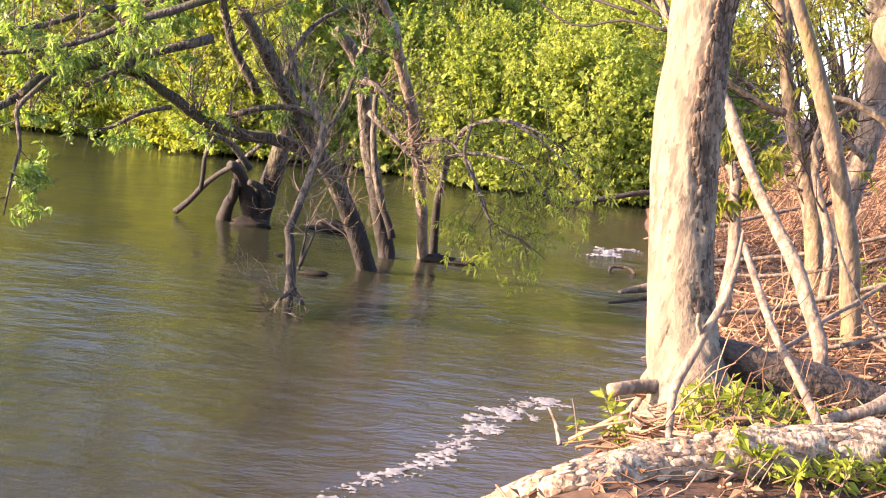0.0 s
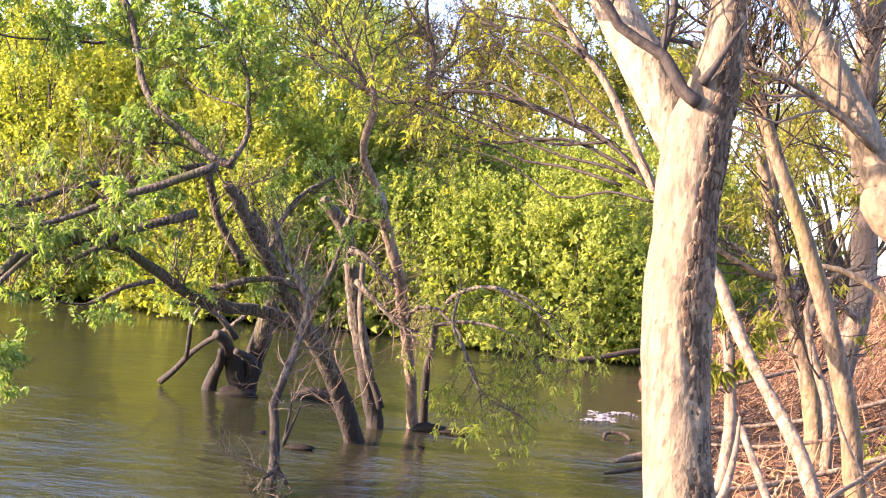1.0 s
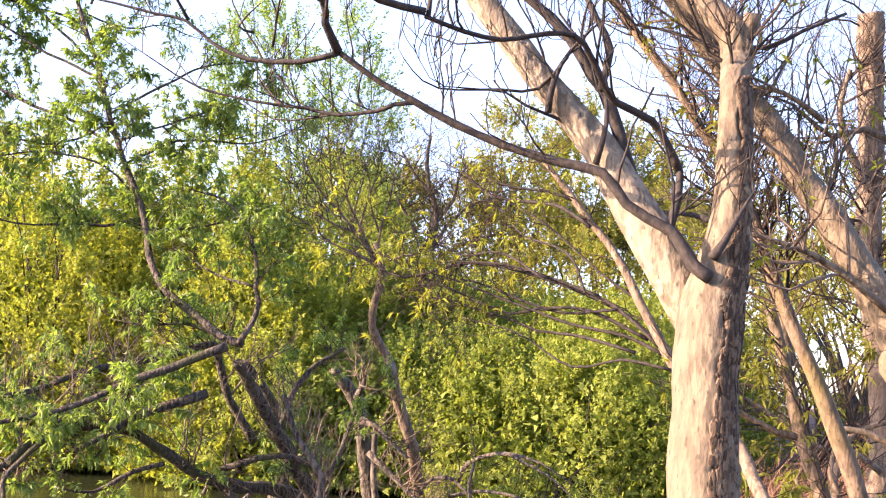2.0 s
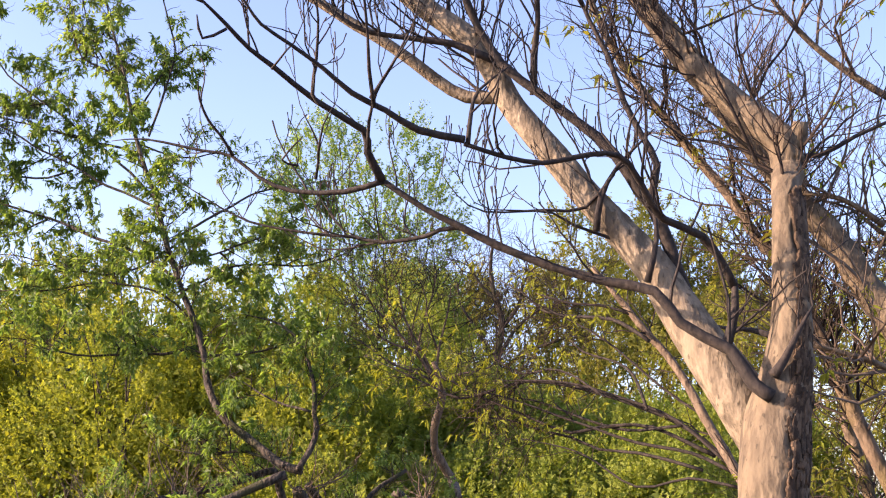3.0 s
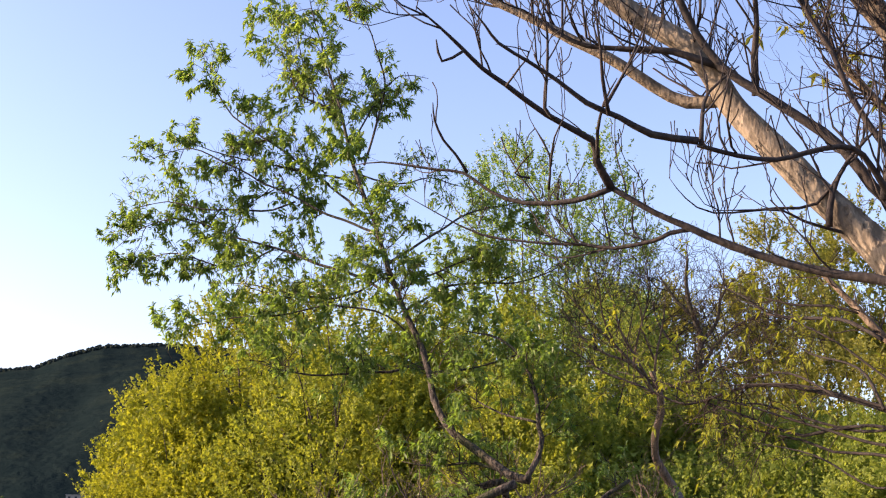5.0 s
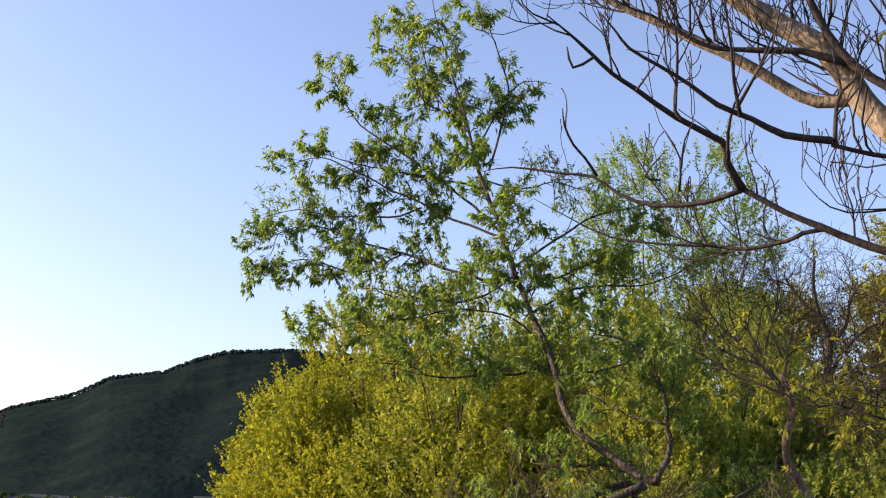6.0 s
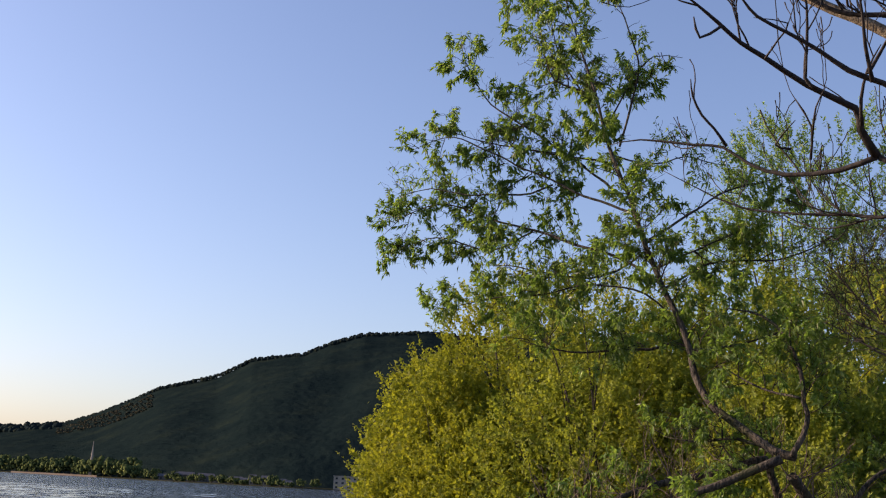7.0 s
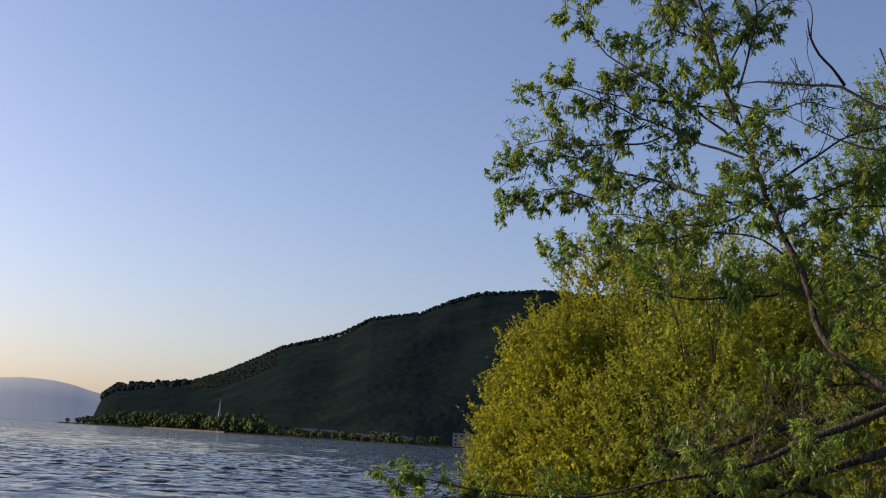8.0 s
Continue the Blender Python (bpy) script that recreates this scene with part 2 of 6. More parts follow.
def grow(rng, lines, n, length, k=5, out=0.8, along=0.5, lift=0.15, curl=0.25, low=0.0, droop=0.0, thin=0.55, least=0.0015, end=0.35, bud=1.0, high=1.0):
    """n shoots from polylines (m, k, 4): places and radii (n, k, 4)."""
    P = lines[..., :3]
    size = np.linalg.norm(np.diff(P, axis=1), axis=2).sum(1)
    row = rng.choice(len(lines), n, p=size / size.sum())
    u = rng.uniform(low, high, n) * (lines.shape[1] - 1)
    i = np.minimum(u.astype(int), lines.shape[1] - 2)
    w = (u - i)[:, None]
    start = lines[row, i] * (1 - w) + lines[row, i + 1] * w
    tan = unit(P[row, i + 1] - P[row, i])
    side = rng.normal(size=(n, 3))
    side = unit(side - tan * (side * tan).sum(1, keepdims=True))
    d = unit(tan * along + side * out + np.array([0, 0, lift]))
    span = length * rng.uniform(0.5, 1.3, n) * (0.6 + 0.4 * (1 - u / lines.shape[1]))
    pts = [start[:, :3]]
    for s in range(k - 1):
        d = unit(d + rng.normal(size=(n, 3)) * curl + np.array([0, 0, lift * 0.5 - droop * (s + 1) / k]))
        pts.append(pts[-1] + d * (span / (k - 1))[:, None])
    r0 = np.minimum(start[:, 3] * thin, 0.012 * span + 0.002)
    R = np.maximum(r0[:, None] * np.linspace(1, end, k), least)
    R[:, -1] *= bud
    return np.concatenate([np.stack(pts, 1), R[..., None]], -1)


def bundle(name, batches, material, tree, sides=4, label=""):
    vs, qs, base = [], [], 0
    for b in batches:
        v, q = tubes(b[..., :3], b[..., 3], sides)
        vs.append(v)
        qs.append(q + base)
        base += len(v)
    if sum(len(b) for b in batches) <= 60:
        one = name.rstrip("s")
        for line in itertools.chain(*batches):
            v, q = tubes(line[None, :, :3], line[None, :, 3], sides + 1)
            part(one, mesh_of(one, v, [q], material), tree, label)
        return None
    return tagged(part(name, mesh_of(name, np.vstack(vs), [np.vstack(qs)], material), tree, label), kind="stuff")


def tufts(rng, lines, n, each, size, width=0.32, droop=0.5, spread=0.9, low=0.55, stretch=1.0):
    """n rosettes of young leaves near the tips of polylines."""
    P = lines[..., :3]
    row = rng.randint(0, len(lines), n)
    u = (1 - (1 - low) * rng.uniform(0, 1, n) ** 1.6) * (lines.shape[1] - 1)
    i = np.minimum(u.astype(int), lines.shape[1] - 2)
    w = (u - i)[:, None]
    s = P[row, i] * (1 - w) + P[row, i + 1] * w
    tan = unit(P[row, i + 1] - P[row, i])
    s, tan = np.repeat(s, each, 0), np.repeat(tan, each, 0)
    m = len(s)
    d = unit(tan * 0.7 + rng.normal(size=(m, 3)) * spread + np.array([0, 0, -droop]))
    s = s - tan * (rng.uniform(0, stretch, m) * size)[:, None]
    side = unit(np.cross(d, rng.normal(size=(m, 3)) + np.array([0, 0, 1.2])))
    up = np.cross(side, d)
    L = (size * rng.uniform(0.55, 1.3, m))[:, None]
    W = L * width * 0.5
    mid = s + d * L * 0.45
    tip = s + d * L + np.array([0, 0, -1]) * L * 0.2
    return np.stack([s, mid + side * W + up * W * 0.35, tip, mid - side * W + up * W * 0.35], 1).reshape(-1, 3)


def thinned(rng, lines, cell, cap):
    """At most `cap` of the polylines for each cube of `cell` metres, so that no knot of twigs grows too dense."""
    order = rng.permutation(len(lines))
    count, keep = {}, []
    for i in order:
        key = tuple((lines[i, -1, :3] // cell).astype(int))
        count[key] = count.get(key, 0) + 1
        if count[key] <= cap:
            keep.append(i)
    return lines[np.array(keep)]


def leaf_part(name, verts, material, tree, label="", corners=4):
    q = np.arange(len(verts)).reshape(-1, corners)
    return tagged(part(name, mesh_of(name, verts, [q], material, smooth=False), tree, label), kind="stuff")


def blades(rng, s, d, size, wide):
    """Small three-cornered leaves for far crowns: places s, directions d."""
    n = len(s)
    side = unit(np.cross(d, rng.normal(size=(n, 3))))
    L = (size * rng.uniform(0.55, 1.35, n))[:, None]
    return np.stack([s - side * L * wide * 0.5, s + side * L * wide * 0.5, s + d * L], 1).reshape(-1, 3)


# ---- ground and water ----
SHORE_Y = np.array([-40, -8, 0.5, 2, 3, 4, 5, 6, 7.3, 9, 11.2, 13.8, 18, 22, 27, 40])
SHORE_X = np.array([-60, -30, -9, -3.6, -1.1, 0.15, 0.72, 1.08, 1.62, 2.10, 2.52, 2.92, 3.5, 4.2, 5.2, 7])
FAR_X = np.array([-60, -15, -13, -11, -7.8, -5.6, -2.7, -0.8, 1.5, 3.2, 6, 60])
FAR_Y = np.array([60, 29, 27.5, 28.5, 25.2, 26.2, 26.4, 24.5, 26, 27.5, 27, 20])


def inland(x, y):
    """Metres from the waterline, negative over the lake."""
    near = np.where(y < 34, (x - np.interp(y, SHORE_Y, SHORE_X)) * 0.8, -50)
    far = np.minimum(y - np.interp(x, FAR_X, FAR_Y), (x + 15.5) * 0.7)
    return np.maximum(near, far)


def ground_height(x, y):
    x, y = np.asarray(x, float), np.asarray(y, float)
    d = inland(x, y)
    land = np.where(y > 20, 0.3, 0.45) * np.clip(d / 0.45, 0, 1) ** 0.7 + 0.02 * np.clip(d - 1, 0, 12)
    rise = 0.30 * np.clip(x - 3.4 - 0.12 * y, 0, 6) * np.clip((y - 2) / 6, 0, 1)
    uneven = 0.05 * np.sin(2.3 * x + 1.1 * y) * np.sin(1.7 * y - 0.8 * x) + 0.025 * np.sin(6.1 * x + 2) * np.sin(5.3 * y)
    return np.where(d > 0, land + rise + uneven * np.clip(d, 0, 1), np.maximum(d * 0.22, -2.0))


def sheet(xs, ys, height):
    X, Y = np.meshgrid(xs, ys)
    v = np.stack([X, Y, height(X, Y)], -1).reshape(-1, 3)
    i = np.arange(len(v)).reshape(X.shape)
    return v, np.stack([i[:-1, :-1], i[:-1, 1:], i[1:, 1:], i[1:, :-1]], -1).reshape(-1, 4)


EARTH = speckled("brown_leaf_litter_soil", [(0.034, 0.018, 0.00945), (0.0862, 0.047, 0.0265), (0.145, 0.0839, 0.0473)], 5.0, 0.9)
gx = np.concatenate([[-4000, -1200, -400, -120], np.arange(-50, -5, 2.5), np.arange(-5, 9, 0.14), np.arange(9, 60, 2.5), [120, 400, 1200, 4000]])
gy = np.concatenate([[-4000, -1200, -300, -80], np.arange(-30, 0, 1.5), np.arange(0, 17, 0.14), np.arange(17, 60, 1.0), [120, 400, 1200, 4000]])
v, q = sheet(gx, gy, ground_height)
tagged(new("ground", mesh_of("ground", v, [q], EARTH)), "brown lake bank covered in dry leaf litter", "ground", kind="structure")



def lake(name):
    m, nt, p = shader(name)
    far_n = node(nt, "ShaderNodeTexNoise", Scale=0.9, Detail=4.0, Roughness=0.6)
    nt.links.new(place(nt, (1, 1, 1)), far_n.inputs["Vector"])
    fine_n = node(nt, "ShaderNodeTexNoise", Scale=3.0, Detail=5.0, Roughness=0.6)
    nt.links.new(place(nt, (0.9, 1.6, 1)), fine_n.inputs["Vector"])
    tone_n = node(nt, "ShaderNodeTexNoise", Scale=0.25, Detail=2.0)
    nt.links.new(place(nt, (1, 1, 1)), tone_n.inputs["Vector"])
    base = ramp(nt, tone_n.outputs["Fac"], [(0.3, (0.0175, 0.0205, 0.0105)), (0.7, (0.0215, 0.0240, 0.0135))]).outputs[0]
    # silt shows through where the water is only a hand deep
    depth = nt.nodes.new("ShaderNodeAttribute")
    depth.attribute_name = "shallow"
    base = mixed(nt, depth.outputs["Fac"], base, (0.045, 0.033, 0.024))
    p.inputs["Roughness"].default_value = 0.09
    p.inputs["IOR"].default_value = 1.33
    # wind chop on the open lake only
    chop_n = node(nt, "ShaderNodeTexNoise", Scale=0.42, Detail=3.0, Roughness=0.5)
    nt.links.new(place(nt, (1.0, 1.0, 1)), chop_n.inputs["Vector"])
    windy = nt.nodes.new("ShaderNodeAttribute")
    windy.attribute_name = "windy"
    b0 = node(nt, "ShaderNodeBump", Strength=1.0, Distance=2.2)
    nt.links.new(chop_n.outputs["Fac"], b0.inputs["Height"])
    nt.links.new(windy.outputs["Fac"], b0.inputs["Strength"])
    b1 = node(nt, "ShaderNodeBump", Strength=1.0, Distance=0.028)
    nt.links.new(b0.outputs[0], b1.inputs["Normal"])
    nt.links.new(far_n.outputs["Fac"], b1.inputs["Height"])
    b2 = node(nt, "ShaderNodeBump", Strength=1.0, Distance=0.034)
    # cat's-paws: the breeze ruffles the cove in patches
    gust = node(nt, "ShaderNodeTexNoise", Scale=0.55, Detail=2.0)
    nt.links.new(place(nt, (1, 0.7, 1)), gust.inputs["Vector"])
    nt.links.new(ramp(nt, gust.outputs["Fac"], [(0.38, (0.25, 0.25, 0.25)), (0.62, (1, 1, 1))]).outputs[0], b2.inputs["Strength"])
    nt.links.new(fine_n.outputs["Fac"], b2.inputs["Height"])
    nt.links.new(b1.outputs[0], b2.inputs["Normal"])
    normal = b2.outputs[0]
    nt.links.new(base, p.inputs["Base Color"])
    nt.links.new(normal, p.inputs["Normal"])
    return m


WATER = lake("rippled_lake_water")


def swell(x, y):
    """Low ripples in the cove, and steeper wind waves on the open lake."""
    calm = 0.005 * np.sin(2.1 * y - 3.2 * x + 1.5 * np.sin(0.8 * y)) + 0.003 * np.sin(5.2 * y + 2.0 * x + np.sin(1.3 * x)) + 0.0015 * np.sin(9 * x - 7 * y)
    r = np.random.RandomState(3)
    rough = np.zeros_like(x)
    for _ in range(24):
        a, length = r.normal(2.15, 0.32), r.uniform(0.6, 1.9)
        k = 2 * np.pi / length
        p = k * (np.cos(a) * x + np.sin(a) * y) + r.uniform(0, 6.28)
        rough += 0.0075 * length * (np.sin(p) + 0.35 * np.sin(2 * p + 1.57))
    open_lake = np.clip((-x - 6) / 8, 0, 1) * np.clip(1.5 - np.hypot(x, y) / 620, 0, 1)
    cove = np.clip(1.5 - np.hypot(x, y - 8) / 40, 0, 1)
    return calm * cove * (1 - open_lake) + rough * open_lake


wx = np.concatenate([[-4900, -2500, -1200, -800], np.arange(-520, -150, 7.0), np.arange(-150, -62, 1.7), np.arange(-62, -6, 0.42), np.arange(-6, 6, 0.2), np.arange(6, 14, 0.8), [30, 60, 200, 4900]])
wy = np.concatenate([[-4900, -600, -60], np.arange(-10, 2.5, 0.8), np.arange(2.5, 14, 0.2), np.arange(14, 62, 0.42), np.arange(62, 150, 1.7), np.arange(150, 520, 7.0), [800, 1200, 2500, 4900]])
v, q = sheet(wx, wy, swell)
water = mesh_of("water", v, [q], WATER)
silt = water.attributes.new("shallow", "FLOAT", "POINT")
silt.data.foreach_set("value", np.exp(np.minimum(inland(v[:, 0], v[:, 1]), 0) / 1.2).astype(np.float32) * (v[:, 1] < 20))
chop = water.attributes.new("windy", "FLOAT", "POINT")
chop.data.foreach_set("value", (np.clip((-v[:, 0] - 8) / 30, 0, 1)).astype(np.float32))
tagged(new("water", water), "murky green-brown lake water with small wind ripples", "water", kind="structure")

# ---- trees traced limb by limb ----
tree_bark = {}


def tree(name, label, material, category="tree", group=""):
    ob = thing(name, label, category, group)
    tree_bark[ob.name] = material
    return ob


bank_tree = tree("bank_tree", "large bare tree with smooth pale bark on the lake bank", BARK_PALE)
leaning_tree = tree("leaning_tree", "pale leaning tree trunk with bare branches on the bank", BARK_PALE)
lichen_tree = tree("lichen_tree", "thin bare tree with yellow lichen on its bark", BARK_LICHEN)
forest_tree = tree("forest_tree", "brown sunlit tree trunk standing farther along the bank", BARK_TAN)
leaning_sapling = tree("leaning_sapling", "thin leaning sapling rising from dry litter", BARK_TAN)
yellow_tufted_tree = tree("yellow_tufted_tree", "slim tan tree with yellow-green leaf tufts", BARK_LICHEN)
twin_sapling = tree("twin_sapling", "thin crooked bare sapling beside the slim tree", BARK_TAN)
bank_sapling = tree("bank_sapling", "short bare sapling on the littered bank", BARK_TAN)
standing_pole = tree("standing_pole", "broken dead pole leaning over the dry litter", BARK_TAN, "dead branch")
bare_tree = tree("bare_tree", "dark bare tree standing behind the willow thicket", BARK_WILLOW)
willow_tree = tree("willow_tree", "leafy willow leaning out of the flooded shallows", BARK_WILLOW)
snag_tree = tree("snag_tree", "dead broken-topped trunk standing in the water", BARK_GREY)
stump_tree = tree("stump_tree", "dark hollow forked stump rising from the water", BARK_WILLOW)
broken_stick = tree("broken_stick", "pale forked stick poking out of the water", BARK_GREY, "stick")
dead_stub = tree("dead_stub", "crooked dead stem with splayed roots in the water", BARK_GREY)
pale_stem_tree = tree("pale_stem_tree", "slender pale stem with a fan of bare twigs", BARK_TAN)
arching_sapling = tree("arching_sapling", "thin sapling arching over the water with hanging leafy twigs", BARK_GREY)

limb(bank_tree, "trunk", [(1.36, 5.36, 0.28, 0.300), (1.36, 5.43, 0.50, 0.205), (1.31, 5.55, 0.72, 0.180), (1.27, 5.60, 0.99, 0.160), (1.25, 5.66, 1.27, 0.158), (1.23, 5.69, 1.54, 0.161), (1.22, 5.71, 1.78, 0.167), (1.22, 5.73, 2.10, 0.156), (1.22, 5.75, 2.28, 0.156), (1.24, 5.77, 2.45, 0.158), (1.26, 5.79, 2.63, 0.150), (1.31, 5.80, 2.84, 0.122), (1.34, 5.82, 3.09, 0.099), (1.35, 5.85, 3.42, 0.091), (1.36, 5.92, 3.76, 0.090), (1.41, 6.07, 3.93, 0.100), (1.40, 6.08, 4.07, 0.107), (1.31, 6.12, 4.18, 0.105), (1.15, 6.20, 4.36, 0.100), (0.94, 6.25, 4.59, 0.095), (0.77, 6.33, 4.86, 0.088), (0.62, 6.34, 5.11, 0.079), (0.46, 6.33, 5.37, 0.070), (0.33, 6.31, 5.64, 0.058)], sides=72, flakes=True)
limb(bank_tree, "stub", [(1.42, 6.09, 4.04, 0.055), (1.45, 6.06, 4.11, 0.045), (1.46, 6.04, 4.17, 0.037)], sides=12)
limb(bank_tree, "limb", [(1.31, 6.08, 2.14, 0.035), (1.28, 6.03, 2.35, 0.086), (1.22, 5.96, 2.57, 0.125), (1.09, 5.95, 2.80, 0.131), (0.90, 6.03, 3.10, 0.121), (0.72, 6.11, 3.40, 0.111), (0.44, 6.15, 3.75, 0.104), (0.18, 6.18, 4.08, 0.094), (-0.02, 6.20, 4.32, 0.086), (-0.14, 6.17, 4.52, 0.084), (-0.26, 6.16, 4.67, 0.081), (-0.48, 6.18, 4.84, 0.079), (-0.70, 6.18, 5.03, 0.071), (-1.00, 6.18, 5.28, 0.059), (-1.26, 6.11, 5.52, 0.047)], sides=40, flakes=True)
limb(bank_tree, "limb", [(-0.10, 6.23, 4.37, 0.037), (-0.28, 6.25, 4.39, 0.035), (-0.47, 6.24, 4.49, 0.033), (-0.69, 6.20, 4.65, 0.030), (-0.98, 6.15, 4.82, 0.027), (-1.29, 6.08, 4.98, 0.023), (-1.59, 6.00, 5.13, 0.020)])
limb(bank_tree, "branch", [(1.22, 5.67, 2.73, 0.035), (1.14, 5.69, 2.78, 0.035), (1.05, 5.71, 2.91, 0.034), (1.01, 5.72, 2.95, 0.033), (0.81, 5.76, 3.08, 0.032), (0.69, 5.77, 3.23, 0.031), (0.47, 5.81, 3.29, 0.030), (0.29, 5.83, 3.34, 0.029), (-0.05, 5.85, 3.45, 0.027), (-0.27, 5.84, 3.55, 0.025), (-0.44, 5.83, 3.63, 0.024), (-0.66, 5.80, 3.77, 0.023)])
limb(bank_tree, "branch", [(-0.66, 5.80, 3.77, 0.026), (-0.72, 5.70, 3.87, 0.024), (-0.73, 5.63, 3.96, 0.022), (-0.94, 5.45, 4.05, 0.019), (-1.12, 5.26, 4.15, 0.016), (-1.21, 5.16, 4.20, 0.014), (-1.29, 5.04, 4.27, 0.013), (-1.37, 4.91, 4.33, 0.011), (-1.45, 4.79, 4.38, 0.009)])
limb(bank_tree, "branch", [(-0.65, 5.80, 3.76, 0.017), (-0.85, 5.86, 3.72, 0.016), (-1.12, 5.91, 3.73, 0.014), (-1.31, 5.93, 3.81, 0.012), (-1.46, 5.93, 3.92, 0.011), (-1.62, 5.93, 3.95, 0.010), (-1.93, 5.93, 4.01, 0.008), (-2.11, 5.94, 4.00, 0.006)])
limb(bank_tree, "branch", [(-1.40, 5.73, 3.86, 0.010), (-1.45, 5.66, 3.94, 0.009), (-1.50, 5.60, 4.00, 0.009), (-1.53, 5.53, 4.09, 0.008), (-1.53, 5.48, 4.17, 0.007)])
limb(bank_tree, "branch", [(-0.25, 5.94, 3.56, 0.014), (-0.37, 5.98, 3.55, 0.014), (-0.45, 6.01, 3.52, 0.013), (-0.66, 6.05, 3.50, 0.012), (-0.84, 6.08, 3.54, 0.011), (-1.09, 6.10, 3.56, 0.009), (-1.40, 6.12, 3.62, 0.008), (-1.65, 6.10, 3.75, 0.006), (-1.84, 6.08, 3.86, 0.005)])
limb(bank_tree, "branch", [(-0.86, 5.23, 3.96, 0.010), (-0.91, 5.20, 4.01, 0.010), (-0.89, 5.15, 4.16, 0.009), (-0.88, 5.08, 4.32, 0.008), (-0.90, 5.02, 4.46, 0.007)])
limb(bank_tree, "branch", [(-1.07, 5.04, 4.06, 0.006), (-1.00, 5.00, 4.13, 0.006), (-0.95, 4.96, 4.19, 0.005), (-1.09, 4.87, 4.20, 0.004)])
limb(bank_tree, "branch", [(-1.23, 4.84, 4.17, 0.008), (-1.33, 4.83, 4.12, 0.008), (-1.35, 4.79, 4.21, 0.008)])
limb(bank_tree, "branch", [(-0.92, 5.48, 3.80, 0.008), (-0.89, 5.40, 3.92, 0.006), (-0.83, 5.33, 4.00, 0.004)])
limb(bank_tree, "branch", [(-0.95, 5.61, 3.71, 0.008), (-0.93, 5.52, 3.86, 0.006), (-0.99, 5.41, 3.98, 0.004)])
limb(bank_tree, "branch", [(-1.05, 5.67, 3.80, 0.008), (-1.12, 5.61, 3.81, 0.007), (-1.01, 5.54, 3.91, 0.006)])
limb(bank_tree, "branch", [(1.03, 5.78, 2.94, 0.030), (1.07, 5.81, 3.07, 0.029), (1.09, 5.84, 3.18, 0.027), (1.09, 5.87, 3.31, 0.026)])
limb(bank_tree, "branch", [(1.09, 5.87, 3.27, 0.026), (1.02, 5.80, 3.38, 0.025), (0.92, 5.73, 3.48, 0.024), (0.73, 5.64, 3.55, 0.022), (0.66, 5.58, 3.61, 0.021), (0.53, 5.44, 3.77, 0.020), (0.42, 5.38, 3.80, 0.019), (0.27, 5.32, 3.76, 0.018), (0.14, 5.27, 3.72, 0.017), (-0.03, 5.18, 3.72, 0.016), (-0.20, 5.07, 3.74, 0.015)])
limb(bank_tree, "branch", [(-0.20, 5.07, 3.74, 0.020), (-0.40, 5.01, 3.76, 0.018), (-0.54, 4.94, 3.83, 0.016), (-0.68, 4.87, 3.89, 0.015), (-0.79, 4.80, 3.97, 0.013), (-0.91, 4.72, 4.04, 0.012), (-1.03, 4.63, 4.10, 0.010), (-1.08, 4.57, 4.16, 0.009), (-1.14, 4.50, 4.23, 0.008)])
limb(bank_tree, "branch", [(-0.58, 4.89, 3.84, 0.011), (-0.60, 4.80, 3.97, 0.010), (-0.60, 4.72, 4.09, 0.008), (-0.61, 4.62, 4.22, 0.007)])
limb(bank_tree, "branch", [(-0.60, 4.88, 3.87, 0.010), (-0.55, 4.88, 3.96, 0.009), (-0.49, 4.87, 4.07, 0.008), (-0.41, 4.86, 4.25, 0.007)])
limb(bank_tree, "branch", [(-0.70, 5.61, 3.87, 0.011), (-0.69, 5.53, 3.99, 0.010), (-0.65, 5.46, 4.11, 0.008), (-0.58, 5.40, 4.21, 0.007)])
limb(bank_tree, "branch", [(-0.19, 5.07, 3.74, 0.012), (-0.18, 5.09, 3.89, 0.011), (-0.15, 5.11, 4.00, 0.010), (-0.01, 5.15, 4.13, 0.008)])
limb(bank_tree, "branch", [(0.96, 6.08, 3.08, 0.041), (0.89, 6.09, 3.28, 0.040), (0.82, 6.10, 3.53, 0.038), (0.74, 6.10, 3.71, 0.037), (0.67, 6.10, 3.78, 0.037), (0.53, 6.10, 3.99, 0.036), (0.32, 6.10, 4.18, 0.034), (0.15, 6.09, 4.32, 0.033), (-0.06, 6.07, 4.50, 0.032), (-0.19, 6.02, 4.69, 0.030), (-0.31, 5.96, 4.91, 0.029), (-0.40, 5.90, 5.09, 0.028)])
limb(bank_tree, "branch", [(0.12, 6.14, 4.35, 0.024), (0.10, 6.06, 4.54, 0.023), (0.11, 6.00, 4.71, 0.022), (0.10, 5.91, 4.89, 0.021)])
limb(bank_tree, "branch", [(-0.08, 6.07, 4.51, 0.024), (-0.34, 6.05, 4.60, 0.022), (-0.58, 6.04, 4.63, 0.019), (-0.79, 6.01, 4.65, 0.017), (-0.94, 5.97, 4.72, 0.016), (-1.09, 5.92, 4.82, 0.014), (-1.22, 5.88, 4.88, 0.012)])
limb(bank_tree, "branch", [(0.70, 5.99, 3.71, 0.023), (0.74, 5.98, 3.93, 0.022), (0.66, 5.98, 4.08, 0.021), (0.56, 5.98, 4.26, 0.020), (0.48, 5.96, 4.50, 0.018), (0.38, 5.94, 4.69, 0.017), (0.29, 5.90, 4.90, 0.015)])
limb(bank_tree, "branch", [(0.68, 5.98, 3.30, 0.020), (0.73, 5.99, 3.52, 0.017), (0.72, 6.00, 3.67, 0.015)])
